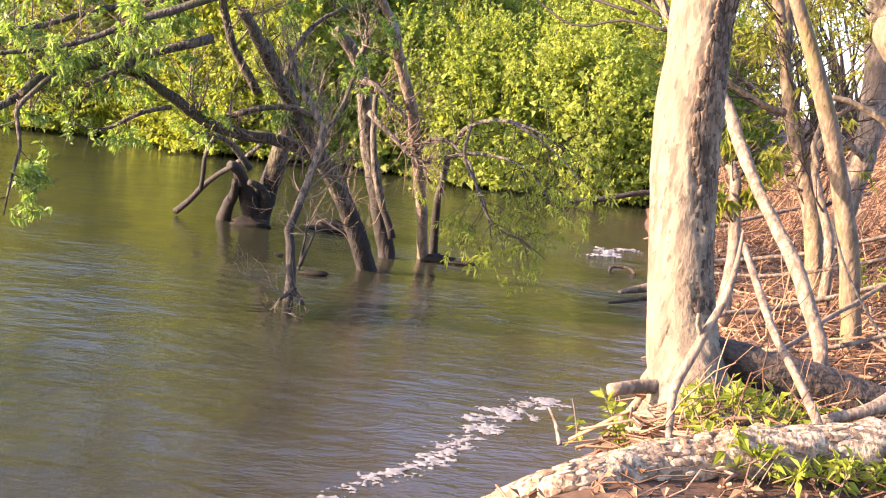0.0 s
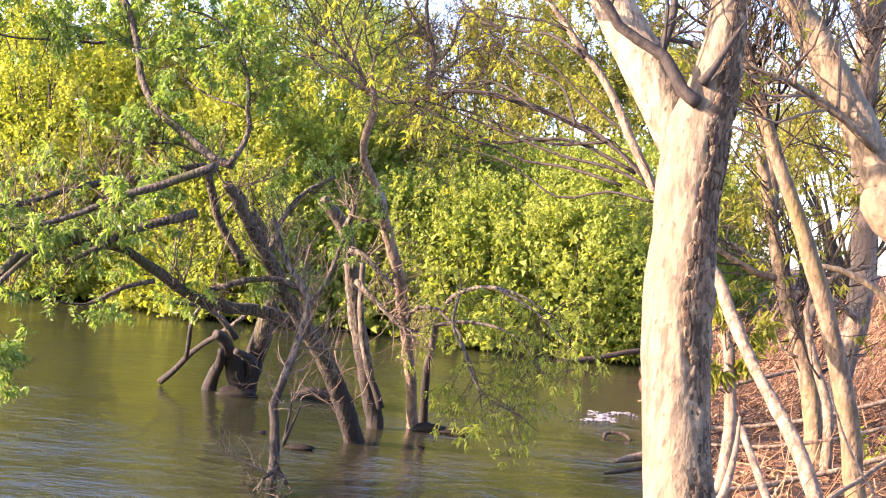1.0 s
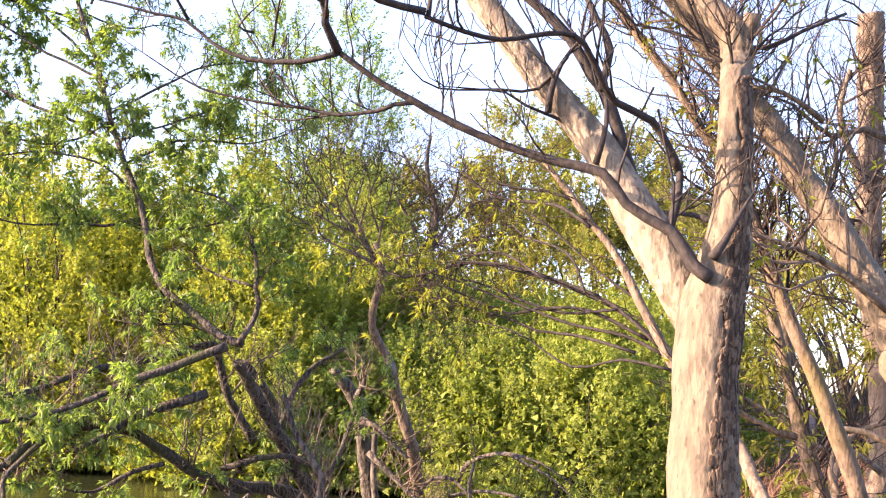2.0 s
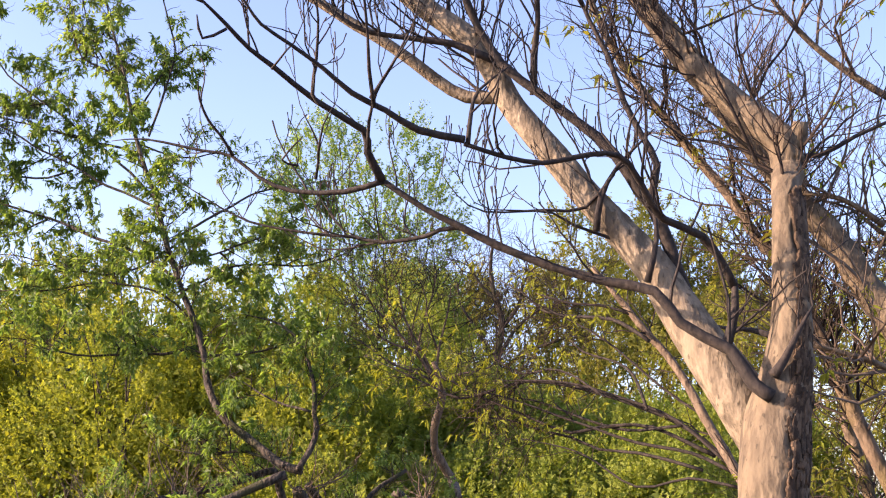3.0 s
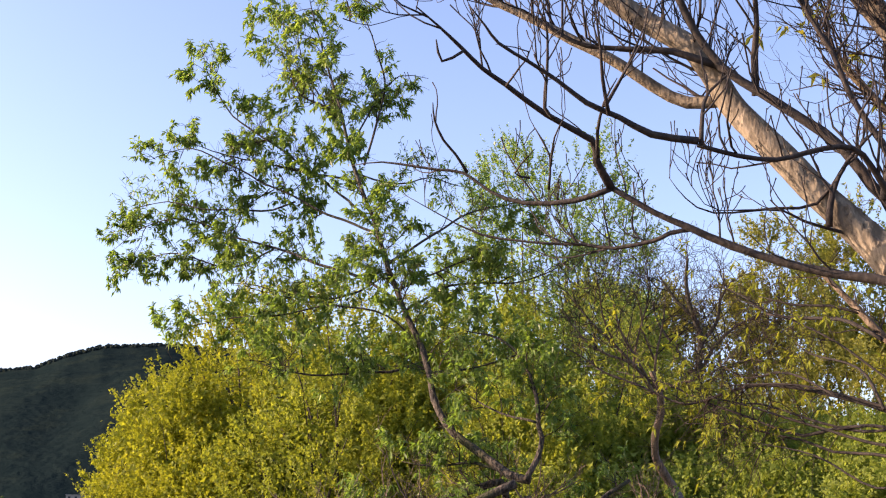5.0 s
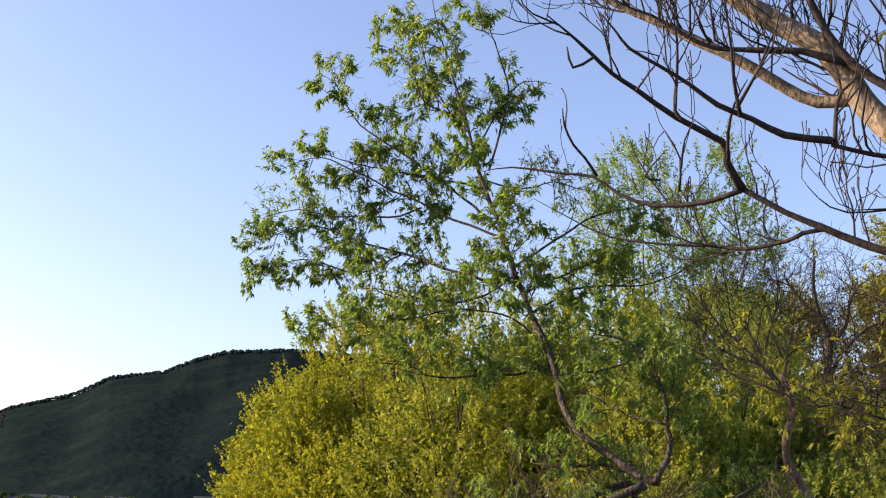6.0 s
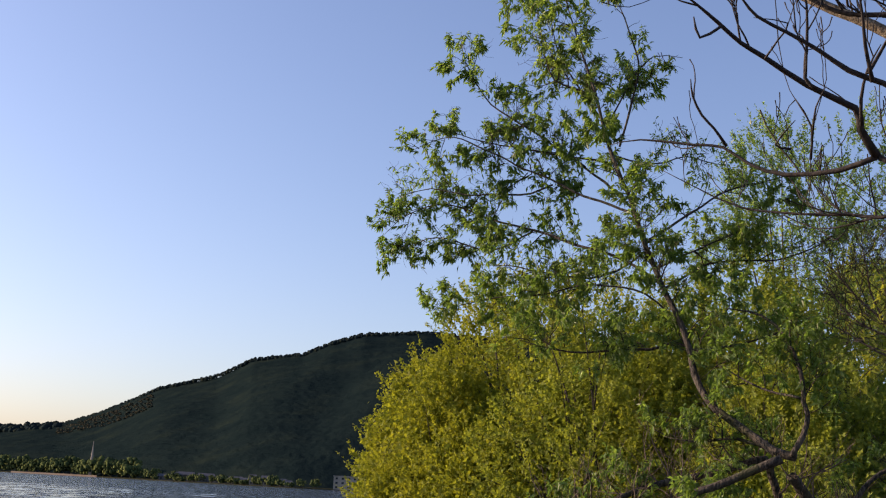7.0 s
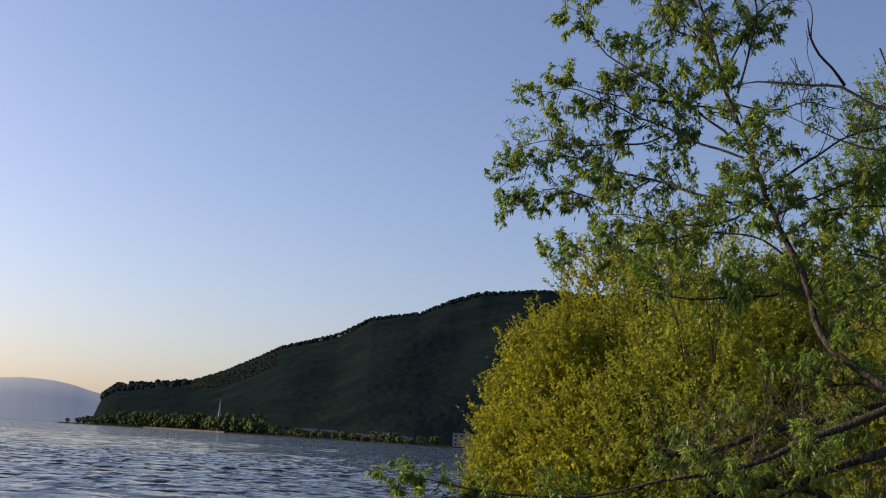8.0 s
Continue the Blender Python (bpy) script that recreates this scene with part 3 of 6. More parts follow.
limb(bank_tree, "branch", [(0.44, 6.04, 3.59, 0.020), (0.46, 6.02, 3.76, 0.017), (0.54, 6.00, 3.92, 0.014), (0.72, 5.97, 4.11, 0.009)])
limb(bank_tree, "branch", [(1.22, 5.66, 2.82, 0.030), (1.28, 5.66, 2.90, 0.025), (1.36, 5.67, 3.05, 0.017), (1.42, 5.67, 3.16, 0.011)])
limb(bank_tree, "branch", [(1.34, 5.91, 3.03, 0.020), (1.22, 6.10, 3.10, 0.016), (1.10, 6.25, 3.13, 0.012), (1.01, 6.36, 3.18, 0.009)])
limb(bank_tree, "branch", [(0.52, 6.06, 3.89, 0.012), (0.38, 6.07, 3.71, 0.010), (0.18, 6.05, 3.69, 0.009), (-0.14, 5.99, 3.66, 0.006), (-0.28, 5.93, 3.73, 0.005), (-0.36, 5.87, 3.83, 0.004)])
limb(bank_tree, "branch", [(0.67, 6.14, 3.52, 0.012), (0.32, 6.05, 3.62, 0.009), (0.21, 6.01, 3.67, 0.008), (0.03, 5.97, 3.67, 0.007), (-0.14, 5.93, 3.66, 0.006)])
limb(bank_tree, "branch", [(1.41, 6.19, 4.05, 0.019), (1.62, 6.24, 4.07, 0.017), (1.81, 6.25, 4.18, 0.015), (2.05, 6.27, 4.29, 0.013)])
limb(bank_tree, "branch", [(0.90, 6.16, 4.71, 0.009), (1.08, 6.14, 4.78, 0.008), (1.34, 6.10, 4.90, 0.006)])
limb(lichen_tree, "limb", [(2.86, 7.35, 0.30, 0.075), (2.55, 7.30, 1.60, 0.060), (1.67, 7.21, 3.56, 0.035), (1.52, 7.24, 3.79, 0.034), (1.30, 7.27, 4.13, 0.031), (0.97, 7.28, 4.57, 0.027), (0.66, 7.25, 4.98, 0.024), (0.48, 7.18, 5.33, 0.021), (0.37, 7.10, 5.65, 0.019)])
limb(leaning_tree, "trunk", [(4.05, 6.50, 0.30, 0.220), (3.75, 6.55, 1.40, 0.170), (2.65, 6.70, 2.29, 0.152), (2.55, 6.77, 2.55, 0.145), (2.35, 6.87, 2.96, 0.135), (2.14, 6.94, 3.38, 0.124), (1.93, 6.99, 3.72, 0.115), (1.69, 7.03, 4.02, 0.106), (1.43, 7.05, 4.35, 0.097), (1.19, 7.03, 4.67, 0.088)], sides=16)
limb(leaning_tree, "branch", [(2.47, 6.68, 2.72, 0.034), (2.27, 6.65, 2.85, 0.030), (2.03, 6.61, 2.97, 0.025), (1.82, 6.58, 3.04, 0.021), (1.59, 6.54, 3.10, 0.016)])
limb(leaning_tree, "branch", [(3.60, 7.90, 3.00, 0.040), (2.76, 7.50, 3.90, 0.032), (2.39, 7.47, 3.90, 0.024), (2.09, 7.37, 4.07, 0.017), (1.79, 7.31, 4.12, 0.011)])
limb(leaning_tree, "branch", [(2.40, 7.51, 3.91, 0.016), (2.43, 7.49, 3.69, 0.011), (2.39, 7.49, 3.54, 0.008)])
limb(leaning_tree, "branch", [(2.18, 7.00, 3.86, 0.028), (1.91, 6.92, 4.01, 0.020), (1.68, 6.88, 4.03, 0.014)])
limb(leaning_tree, "branch", [(2.28, 7.15, 4.71, 0.034), (2.09, 7.16, 4.86, 0.030), (1.82, 7.14, 5.07, 0.026), (1.58, 7.08, 5.35, 0.021), (1.47, 7.02, 5.51, 0.019)])
limb(leaning_tree, "branch", [(3.90, 7.30, 2.10, 0.060), (3.14, 7.58, 1.78, 0.036), (2.89, 7.59, 1.92, 0.031), (2.65, 7.60, 2.02, 0.027), (2.46, 7.61, 2.03, 0.024)])
limb(forest_tree, "trunk", [(4.01, 11.32, 0.14, 0.169), (4.07, 11.42, 0.66, 0.112), (4.18, 11.48, 1.21, 0.115), (4.26, 11.52, 1.77, 0.117), (4.26, 11.57, 2.32, 0.119), (4.21, 11.60, 3.05, 0.122), (4.14, 11.59, 3.78, 0.125), (4.09, 11.53, 4.57, 0.128), (4.07, 11.40, 5.33, 0.131), (3.99, 11.25, 6.07, 0.134)], sides=14)
limb(forest_tree, "branch", [(4.19, 11.35, 1.61, 0.035), (3.89, 11.29, 1.80, 0.031), (3.55, 11.24, 1.83, 0.026), (2.82, 11.06, 2.21, 0.017)])
limb(forest_tree, "branch", [(3.99, 11.40, 4.42, 0.048), (3.84, 11.34, 4.73, 0.040), (3.73, 11.27, 5.05, 0.033), (3.76, 11.10, 5.45, 0.024)])
limb(leaning_sapling, "trunk", [(2.19, 5.98, 0.28, 0.061), (2.18, 6.00, 0.55, 0.042), (2.15, 6.15, 0.78, 0.042), (2.07, 6.44, 1.10, 0.040), (1.94, 6.71, 1.39, 0.038), (1.81, 7.07, 1.72, 0.040), (1.73, 7.30, 1.95, 0.037), (1.63, 7.64, 2.13, 0.037), (1.45, 7.77, 2.42, 0.034), (1.27, 7.88, 2.78, 0.031), (1.11, 7.97, 3.09, 0.027), (0.82, 8.05, 3.47, 0.024), (0.53, 8.10, 3.81, 0.016)], sides=12)
limb(leaning_sapling, "branch", [(1.43, 7.77, 2.43, 0.013), (1.18, 7.89, 2.55, 0.012), (0.85, 8.02, 2.61, 0.011), (0.46, 8.16, 2.74, 0.009), (-0.03, 8.28, 2.91, 0.007), (-0.36, 8.35, 2.97, 0.006)], material=BARK_BRANCH)
limb(leaning_sapling, "branch", [(1.39, 7.78, 2.49, 0.013), (1.09, 7.93, 2.76, 0.011), (0.75, 8.07, 2.91, 0.010), (0.36, 8.21, 3.02, 0.008), (-0.12, 8.35, 3.03, 0.006)], material=BARK_BRANCH)
limb(leaning_sapling, "branch", [(1.27, 7.88, 2.78, 0.011), (1.01, 7.98, 2.97, 0.009), (0.64, 8.11, 3.30, 0.007), (0.32, 8.19, 3.49, 0.006), (-0.01, 8.26, 3.64, 0.004)], material=BARK_BRANCH)
limb(leaning_sapling, "branch", [(1.45, 7.67, 2.34, 0.010), (1.14, 7.82, 2.39, 0.009), (0.82, 7.95, 2.33, 0.008), (0.47, 8.08, 2.54, 0.006), (0.07, 8.19, 2.63, 0.004)], material=BARK_BRANCH)
limb(leaning_sapling, "branch", [(0.82, 8.05, 3.47, 0.011), (0.62, 8.08, 3.54, 0.009), (0.39, 8.13, 3.56, 0.008), (0.15, 8.16, 3.63, 0.006)], material=BARK_BRANCH)
limb(leaning_sapling, "branch", [(1.41, 7.87, 2.49, 0.017), (1.19, 7.99, 2.70, 0.016), (0.92, 8.10, 2.84, 0.014), (0.64, 8.20, 2.94, 0.013), (0.37, 8.28, 3.01, 0.012), (0.11, 8.35, 3.03, 0.011), (-0.13, 8.42, 2.97, 0.010), (-0.37, 8.47, 2.91, 0.009), (-0.58, 8.51, 3.00, 0.008), (-0.83, 8.54, 3.11, 0.007), (-1.08, 8.56, 3.21, 0.005)], material=BARK_BRANCH)
limb(leaning_sapling, "branch", [(1.32, 7.88, 2.55, 0.015), (0.95, 8.06, 2.73, 0.013), (0.60, 8.21, 2.72, 0.012), (0.41, 8.28, 2.68, 0.011), (0.22, 8.35, 2.74, 0.010), (0.03, 8.40, 2.82, 0.009), (-0.25, 8.48, 2.93, 0.008), (-0.46, 8.52, 3.05, 0.007), (-0.62, 8.55, 3.10, 0.006), (-0.87, 8.59, 3.17, 0.005)], material=BARK_BRANCH)
limb(leaning_sapling, "branch", [(1.24, 7.90, 2.45, 0.013), (0.85, 8.14, 2.55, 0.011), (0.60, 8.27, 2.57, 0.010), (0.41, 8.36, 2.65, 0.009), (0.22, 8.44, 2.70, 0.008), (-0.05, 8.55, 2.78, 0.007), (-0.38, 8.67, 2.79, 0.005)], material=BARK_BRANCH)
limb(leaning_sapling, "branch", [(0.90, 7.93, 2.83, 0.011), (0.83, 8.13, 3.07, 0.010), (0.72, 8.27, 3.18, 0.008), (0.50, 8.48, 3.27, 0.007), (0.39, 8.61, 3.40, 0.005)], material=BARK_BRANCH)
limb(leaning_sapling, "branch", [(0.91, 7.88, 3.27, 0.015), (0.79, 7.97, 3.37, 0.014), (0.68, 8.06, 3.44, 0.013), (0.45, 8.21, 3.48, 0.011), (0.22, 8.35, 3.54, 0.009), (0.07, 8.44, 3.68, 0.007), (-0.14, 8.54, 3.80, 0.005)], material=BARK_BRANCH)
limb(leaning_sapling, "branch", [(1.11, 7.91, 2.73, 0.011), (0.78, 8.14, 2.70, 0.010), (0.49, 8.31, 2.78, 0.009), (0.26, 8.44, 2.88, 0.007), (0.03, 8.55, 2.93, 0.006), (-0.22, 8.67, 2.87, 0.005)], material=BARK_BRANCH)
limb(leaning_sapling, "branch", [(0.62, 7.94, 2.91, 0.009), (0.41, 8.17, 3.07, 0.008), (0.26, 8.30, 3.12, 0.008), (0.07, 8.46, 3.10, 0.007), (-0.14, 8.63, 3.23, 0.005)], material=BARK_BRANCH)
limb(yellow_tufted_tree, "trunk", [(3.18, 9.19, 0.35, 0.116), (3.16, 9.20, 0.64, 0.077), (3.12, 9.30, 1.04, 0.072), (3.01, 9.40, 1.49, 0.065), (2.88, 9.48, 1.93, 0.059), (2.78, 9.54, 2.34, 0.053), (2.70, 9.56, 2.65, 0.049), (2.60, 9.59, 2.96, 0.044)], sides=12)
limb(yellow_tufted_tree, "trunk", [(2.83, 9.80, 2.50, 0.054), (2.77, 9.85, 2.88, 0.047), (2.66, 9.89, 3.26, 0.039), (2.53, 9.93, 3.54, 0.033), (2.42, 9.95, 3.93, 0.025)])
limb(yellow_tufted_tree, "branch", [(2.86, 9.48, 1.93, 0.034), (2.66, 9.45, 1.96, 0.030), (2.34, 9.39, 2.10, 0.023), (2.18, 9.34, 2.22, 0.019)])
limb(yellow_tufted_tree, "branch", [(2.93, 9.46, 1.75, 0.020), (2.81, 9.45, 1.60, 0.018), (2.89, 9.38, 1.38, 0.016), (2.98, 9.32, 1.33, 0.014)])
limb(twin_sapling, "trunk", [(3.18, 8.98, 0.41, 0.051), (3.18, 8.99, 0.70, 0.043), (3.19, 9.07, 0.99, 0.039), (3.10, 9.20, 1.33, 0.034), (3.06, 9.27, 1.59, 0.030), (3.16, 9.30, 1.92, 0.025), (3.25, 9.30, 2.02, 0.023), (3.50, 9.26, 2.10, 0.020)])
limb(twin_sapling, "branch", [(3.03, 9.10, 1.51, 0.024), (2.98, 9.15, 1.68, 0.021), (3.02, 9.17, 1.89, 0.018), (3.03, 9.20, 2.09, 0.015), (2.97, 9.23, 2.07, 0.014)])
limb(bank_sapling, "trunk", [(2.17, 8.01, 0.32, 0.065), (2.17, 8.03, 0.60, 0.046), (2.19, 8.11, 0.83, 0.044), (2.18, 8.21, 1.15, 0.041), (2.17, 8.28, 1.39, 0.039), (2.12, 8.33, 1.50, 0.038)])
limb(bank_sapling, "branch", [(2.13, 8.10, 1.20, 0.021), (2.03, 8.07, 1.31, 0.015), (1.94, 8.06, 1.34, 0.012)])
limb(standing_pole, "trunk", [(1.66, 4.39, 0.43, 0.026), (1.66, 4.46, 0.62, 0.022), (1.62, 4.76, 0.78, 0.020), (1.57, 4.96, 0.91, 0.019), (1.54, 5.19, 1.09, 0.018), (1.50, 5.36, 1.23, 0.017)])
limb(willow_tree, "trunk", [(-0.49, 10.96, -0.46, 0.145), (-0.52, 10.97, 0.00, 0.099), (-0.61, 10.83, 0.27, 0.093), (-0.74, 10.68, 0.55, 0.086), (-0.90, 10.47, 0.87, 0.078), (-1.06, 10.27, 1.14, 0.071), (-1.21, 10.07, 1.39, 0.065), (-1.36, 9.81, 1.69, 0.057), (-1.51, 9.54, 1.97, 0.049), (-1.66, 9.24, 2.24, 0.042)], sides=14)
limb(willow_tree, "limb", [(-1.07, 10.42, 1.08, 0.060), (-1.37, 10.24, 1.19, 0.056), (-1.69, 10.03, 1.21, 0.052), (-1.99, 9.81, 1.30, 0.048), (-2.21, 9.62, 1.47, 0.044), (-2.44, 9.39, 1.65, 0.040), (-2.69, 9.16, 1.67, 0.037), (-2.96, 8.88, 1.60, 0.033), (-3.12, 8.65, 1.42, 0.030), (-3.32, 8.34, 1.22, 0.025), (-3.51, 8.04, 1.08, 0.022)], sides=12)
limb(willow_tree, "limb", [(-3.07, 8.45, 1.41, 0.035), (-3.01, 8.56, 1.54, 0.033), (-2.84, 8.77, 1.67, 0.030), (-2.65, 8.97, 1.76, 0.026), (-2.50, 9.12, 1.84, 0.023), (-2.40, 9.23, 1.97, 0.021), (-2.40, 9.29, 2.11, 0.019)])
limb(willow_tree, "limb", [(-1.59, 10.08, 1.58, 0.040), (-1.79, 9.89, 1.94, 0.036), (-1.89, 9.74, 2.26, 0.034), (-1.94, 9.66, 2.40, 0.032), (-2.09, 9.56, 2.35, 0.031), (-2.43, 9.32, 2.22, 0.028), (-2.85, 8.98, 2.04, 0.024), (-3.10, 8.74, 1.92, 0.021), (-3.40, 8.44, 1.85, 0.018)])
limb(willow_tree, "limb", [(-1.59, 9.05, 2.39, 0.054), (-1.76, 9.09, 2.43, 0.052), (-1.95, 9.15, 2.55, 0.051), (-2.23, 9.23, 2.74, 0.048), (-2.42, 9.32, 3.04, 0.045), (-2.56, 9.42, 3.43, 0.042), (-2.77, 9.49, 3.86, 0.038), (-2.98, 9.56, 4.38, 0.034), (-3.13, 9.58, 4.75, 0.030), (-3.31, 9.59, 5.18, 0.026), (-3.44, 9.59, 5.68, 0.021), (-3.61, 9.55, 6.23, 0.016), (-3.74, 9.50, 6.67, 0.012), (-3.81, 9.46, 7.05, 0.008)])
limb(willow_tree, "limb", [(-1.61, 9.02, 2.38, 0.036), (-1.54, 9.12, 2.54, 0.033), (-1.52, 9.20, 2.72, 0.030), (-1.56, 9.24, 2.82, 0.029), (-1.59, 9.33, 3.07, 0.025), (-1.71, 9.42, 3.36, 0.021), (-1.92, 9.49, 3.56, 0.017), (-2.22, 9.55, 3.64, 0.012)])
limb(willow_tree, "branch", [(-1.52, 8.91, 2.81, 0.018), (-1.72, 8.98, 2.85, 0.015), (-1.96, 9.04, 2.94, 0.012), (-2.21, 9.11, 3.09, 0.009)])
limb(willow_tree, "branch", [(-2.95, 10.15, 3.98, 0.026), (-3.25, 10.21, 4.21, 0.024), (-3.60, 10.26, 4.37, 0.023), (-4.26, 10.32, 4.57, 0.019), (-4.87, 10.34, 4.76, 0.016), (-5.36, 10.33, 4.94, 0.013), (-5.77, 10.36, 4.88, 0.011), (-6.10, 10.43, 4.69, 0.009)])
limb(willow_tree, "branch", [(-4.35, 10.39, 4.61, 0.017), (-4.80, 10.49, 4.47, 0.014), (-5.23, 10.51, 4.55, 0.012), (-5.61, 10.51, 4.59, 0.010), (-5.98, 10.54, 4.51, 0.007)])
limb(willow_tree, "branch", [(-2.72, 9.96, 3.59, 0.015), (-3.00, 9.80, 3.82, 0.014), (-3.42, 9.78, 3.90, 0.012), (-4.00, 9.70, 3.82, 0.010), (-4.58, 9.62, 3.73, 0.008), (-4.98, 9.56, 3.67, 0.005)])
limb(willow_tree, "branch", [(-2.68, 9.89, 3.42, 0.025), (-2.88, 9.81, 3.36, 0.023), (-3.25, 9.64, 3.34, 0.018), (-3.60, 9.47, 3.30, 0.014), (-3.93, 9.27, 3.35, 0.010)])
limb(willow_tree, "branch", [(-3.27, 10.20, 4.76, 0.021), (-3.61, 10.17, 5.10, 0.019), (-4.01, 10.13, 5.38, 0.017), (-4.40, 10.06, 5.66, 0.014), (-4.74, 9.98, 5.94, 0.012), (-4.97, 9.89, 6.34, 0.009), (-5.06, 9.85, 6.59, 0.008)])
limb(willow_tree, "branch", [(-3.43, 10.13, 5.19, 0.019), (-3.84, 10.15, 5.32, 0.016), (-4.31, 10.16, 5.40, 0.014), (-4.84, 10.13, 5.54, 0.010), (-5.31, 10.09, 5.69, 0.007)])
limb(willow_tree, "branch", [(-3.49, 10.02, 5.49, 0.016), (-3.32, 10.04, 5.77, 0.014), (-3.21, 10.02, 6.05, 0.011), (-3.05, 10.04, 6.25, 0.009), (-2.81, 10.16, 6.25, 0.007)])
limb(willow_tree, "branch", [(-3.48, 10.09, 5.29, 0.016), (-3.09, 10.31, 5.23, 0.013), (-2.79, 10.43, 5.31, 0.010), (-2.43, 10.61, 5.23, 0.007)])
limb(willow_tree, "branch", [(-3.12, 10.23, 4.38, 0.021), (-2.78, 10.47, 4.70, 0.018), (-2.49, 10.64, 4.96, 0.015), (-2.14, 10.85, 5.12, 0.012), (-1.77, 11.05, 5.22, 0.009)])
limb(willow_tree, "branch", [(-2.92, 10.16, 3.93, 0.021), (-2.54, 10.47, 4.20, 0.018), (-2.16, 10.74, 4.30, 0.015), (-1.76, 11.00, 4.45, 0.012), (-1.34, 11.23, 4.72, 0.009)])
limb(willow_tree, "branch", [(-2.65, 9.91, 3.33, 0.020), (-2.24, 10.14, 3.40, 0.016), (-1.87, 10.33, 3.58, 0.012), (-1.52, 10.48, 3.75, 0.008)])
limb(willow_tree, "branch", [(-3.55, 9.89, 5.79, 0.016), (-3.93, 9.82, 6.01, 0.013), (-4.10, 9.74, 6.45, 0.009), (-4.16, 9.69, 6.78, 0.007)])
limb(willow_tree, "branch", [(-1.83, 9.11, 2.46, 0.023), (-2.05, 9.11, 2.51, 0.019), (-2.36, 9.12, 2.49, 0.014), (-2.63, 9.11, 2.53, 0.009)])
limb(willow_tree, "branch", [(-1.79, 9.73, 1.40, 0.029), (-1.53, 9.81, 1.50, 0.028), (-1.25, 9.89, 1.51, 0.026), (-1.05, 9.94, 1.41, 0.025)])
limb(willow_tree, "branch", [(-2.20, 9.44, 1.41, 0.024), (-2.40, 9.33, 1.34, 0.020), (-2.66, 9.17, 1.18, 0.014), (-2.89, 9.03, 1.22, 0.009)])
limb(willow_tree, "branch", [(-2.84, 8.54, 1.61, 0.022), (-2.97, 8.45, 1.44, 0.020), (-3.05, 8.38, 1.29, 0.017), (-3.00, 8.33, 1.05, 0.014), (-3.02, 8.26, 0.84, 0.012), (-3.03, 8.17, 0.56, 0.009)])
limb(willow_tree, "branch", [(-1.06, 10.23, 1.20, 0.025), (-0.90, 10.34, 1.49, 0.021), (-0.76, 10.49, 1.96, 0.015), (-0.47, 10.58, 2.15, 0.010)])
limb(willow_tree, "branch", [(-1.37, 9.91, 1.69, 0.030), (-1.32, 10.04, 1.98, 0.025), (-1.16, 10.19, 2.25, 0.020), (-0.90, 10.34, 2.44, 0.015)])
limb(willow_tree, "branch", [(-3.16, 10.16, 4.65, 0.021), (-3.59, 10.17, 4.81, 0.019), (-4.06, 10.16, 5.04, 0.016), (-4.66, 10.11, 5.32, 0.013), (-5.14, 10.04, 5.57, 0.010), (-5.58, 10.05, 5.48, 0.007)])
limb(willow_tree, "branch", [(-3.37, 9.98, 5.42, 0.019), (-3.66, 9.93, 5.77, 0.015), (-3.91, 9.86, 6.18, 0.011), (-4.06, 9.79, 6.69, 0.007)])
limb(willow_tree, "branch", [(-3.34, 10.02, 5.32, 0.019), (-3.23, 10.02, 5.77, 0.016), (-3.17, 9.99, 6.16, 0.013), (-3.27, 9.89, 6.59, 0.010), (-3.42, 9.79, 6.92, 0.007)])
limb(willow_tree, "branch", [(-4.07, 10.18, 5.04, 0.017), (-4.44, 10.22, 4.98, 0.015), (-4.94, 10.23, 4.98, 0.012), (-5.43, 10.19, 5.09, 0.009), (-5.80, 10.18, 5.04, 0.007)])
limb(willow_tree, "branch", [(-3.04, 10.06, 4.32, 0.018), (-3.38, 10.11, 4.13, 0.016), (-3.78, 10.11, 4.06, 0.013), (-4.33, 10.05, 4.15, 0.010), (-4.78, 9.98, 4.20, 0.007)])
limb(willow_tree, "branch", [(-2.97, 10.02, 4.10, 0.018), (-2.61, 10.28, 4.35, 0.014), (-2.23, 10.53, 4.61, 0.010), (-1.93, 10.70, 4.86, 0.007)])
limb(willow_tree, "branch", [(-1.63, 8.68, 2.34, 0.036), (-2.00, 8.57, 2.15, 0.031), (-2.23, 8.49, 2.06, 0.027), (-2.50, 8.38, 1.89, 0.023), (-2.80, 8.25, 1.77, 0.019), (-3.21, 8.06, 1.68, 0.013)])
limb(willow_tree, "branch", [(-1.79, 8.87, 1.99, 0.042), (-2.12, 8.72, 1.84, 0.032), (-2.34, 8.61, 1.70, 0.026), (-2.60, 8.47, 1.55, 0.018)])
limb(willow_tree, "branch", [(-3.21, 8.06, 1.68, 0.013), (-3.74, 7.90, 1.52, 0.011), (-4.14, 7.75, 1.49, 0.010), (-4.55, 7.58, 1.50, 0.008), (-4.88, 7.43, 1.56, 0.007), (-5.16, 7.28, 1.59, 0.005)])
limb(snag_tree, "trunk", [(-0.39, 11.87, -0.46, 0.121), (-0.40, 11.88, -0.00, 0.089), (-0.51, 11.79, 0.45, 0.083), (-0.62, 11.66, 0.92, 0.078), (-0.71, 11.54, 1.32, 0.073), (-0.80, 11.37, 1.81, 0.067), (-0.90, 11.26, 2.04, 0.064), (-1.09, 11.14, 2.23, 0.061)], sides=14)
limb(snag_tree, "branch", [(-0.77, 10.87, 1.81, 0.038), (-0.63, 10.83, 1.77, 0.032), (-0.42, 10.74, 1.59, 0.021), (-0.30, 10.69, 1.50, 0.016)])
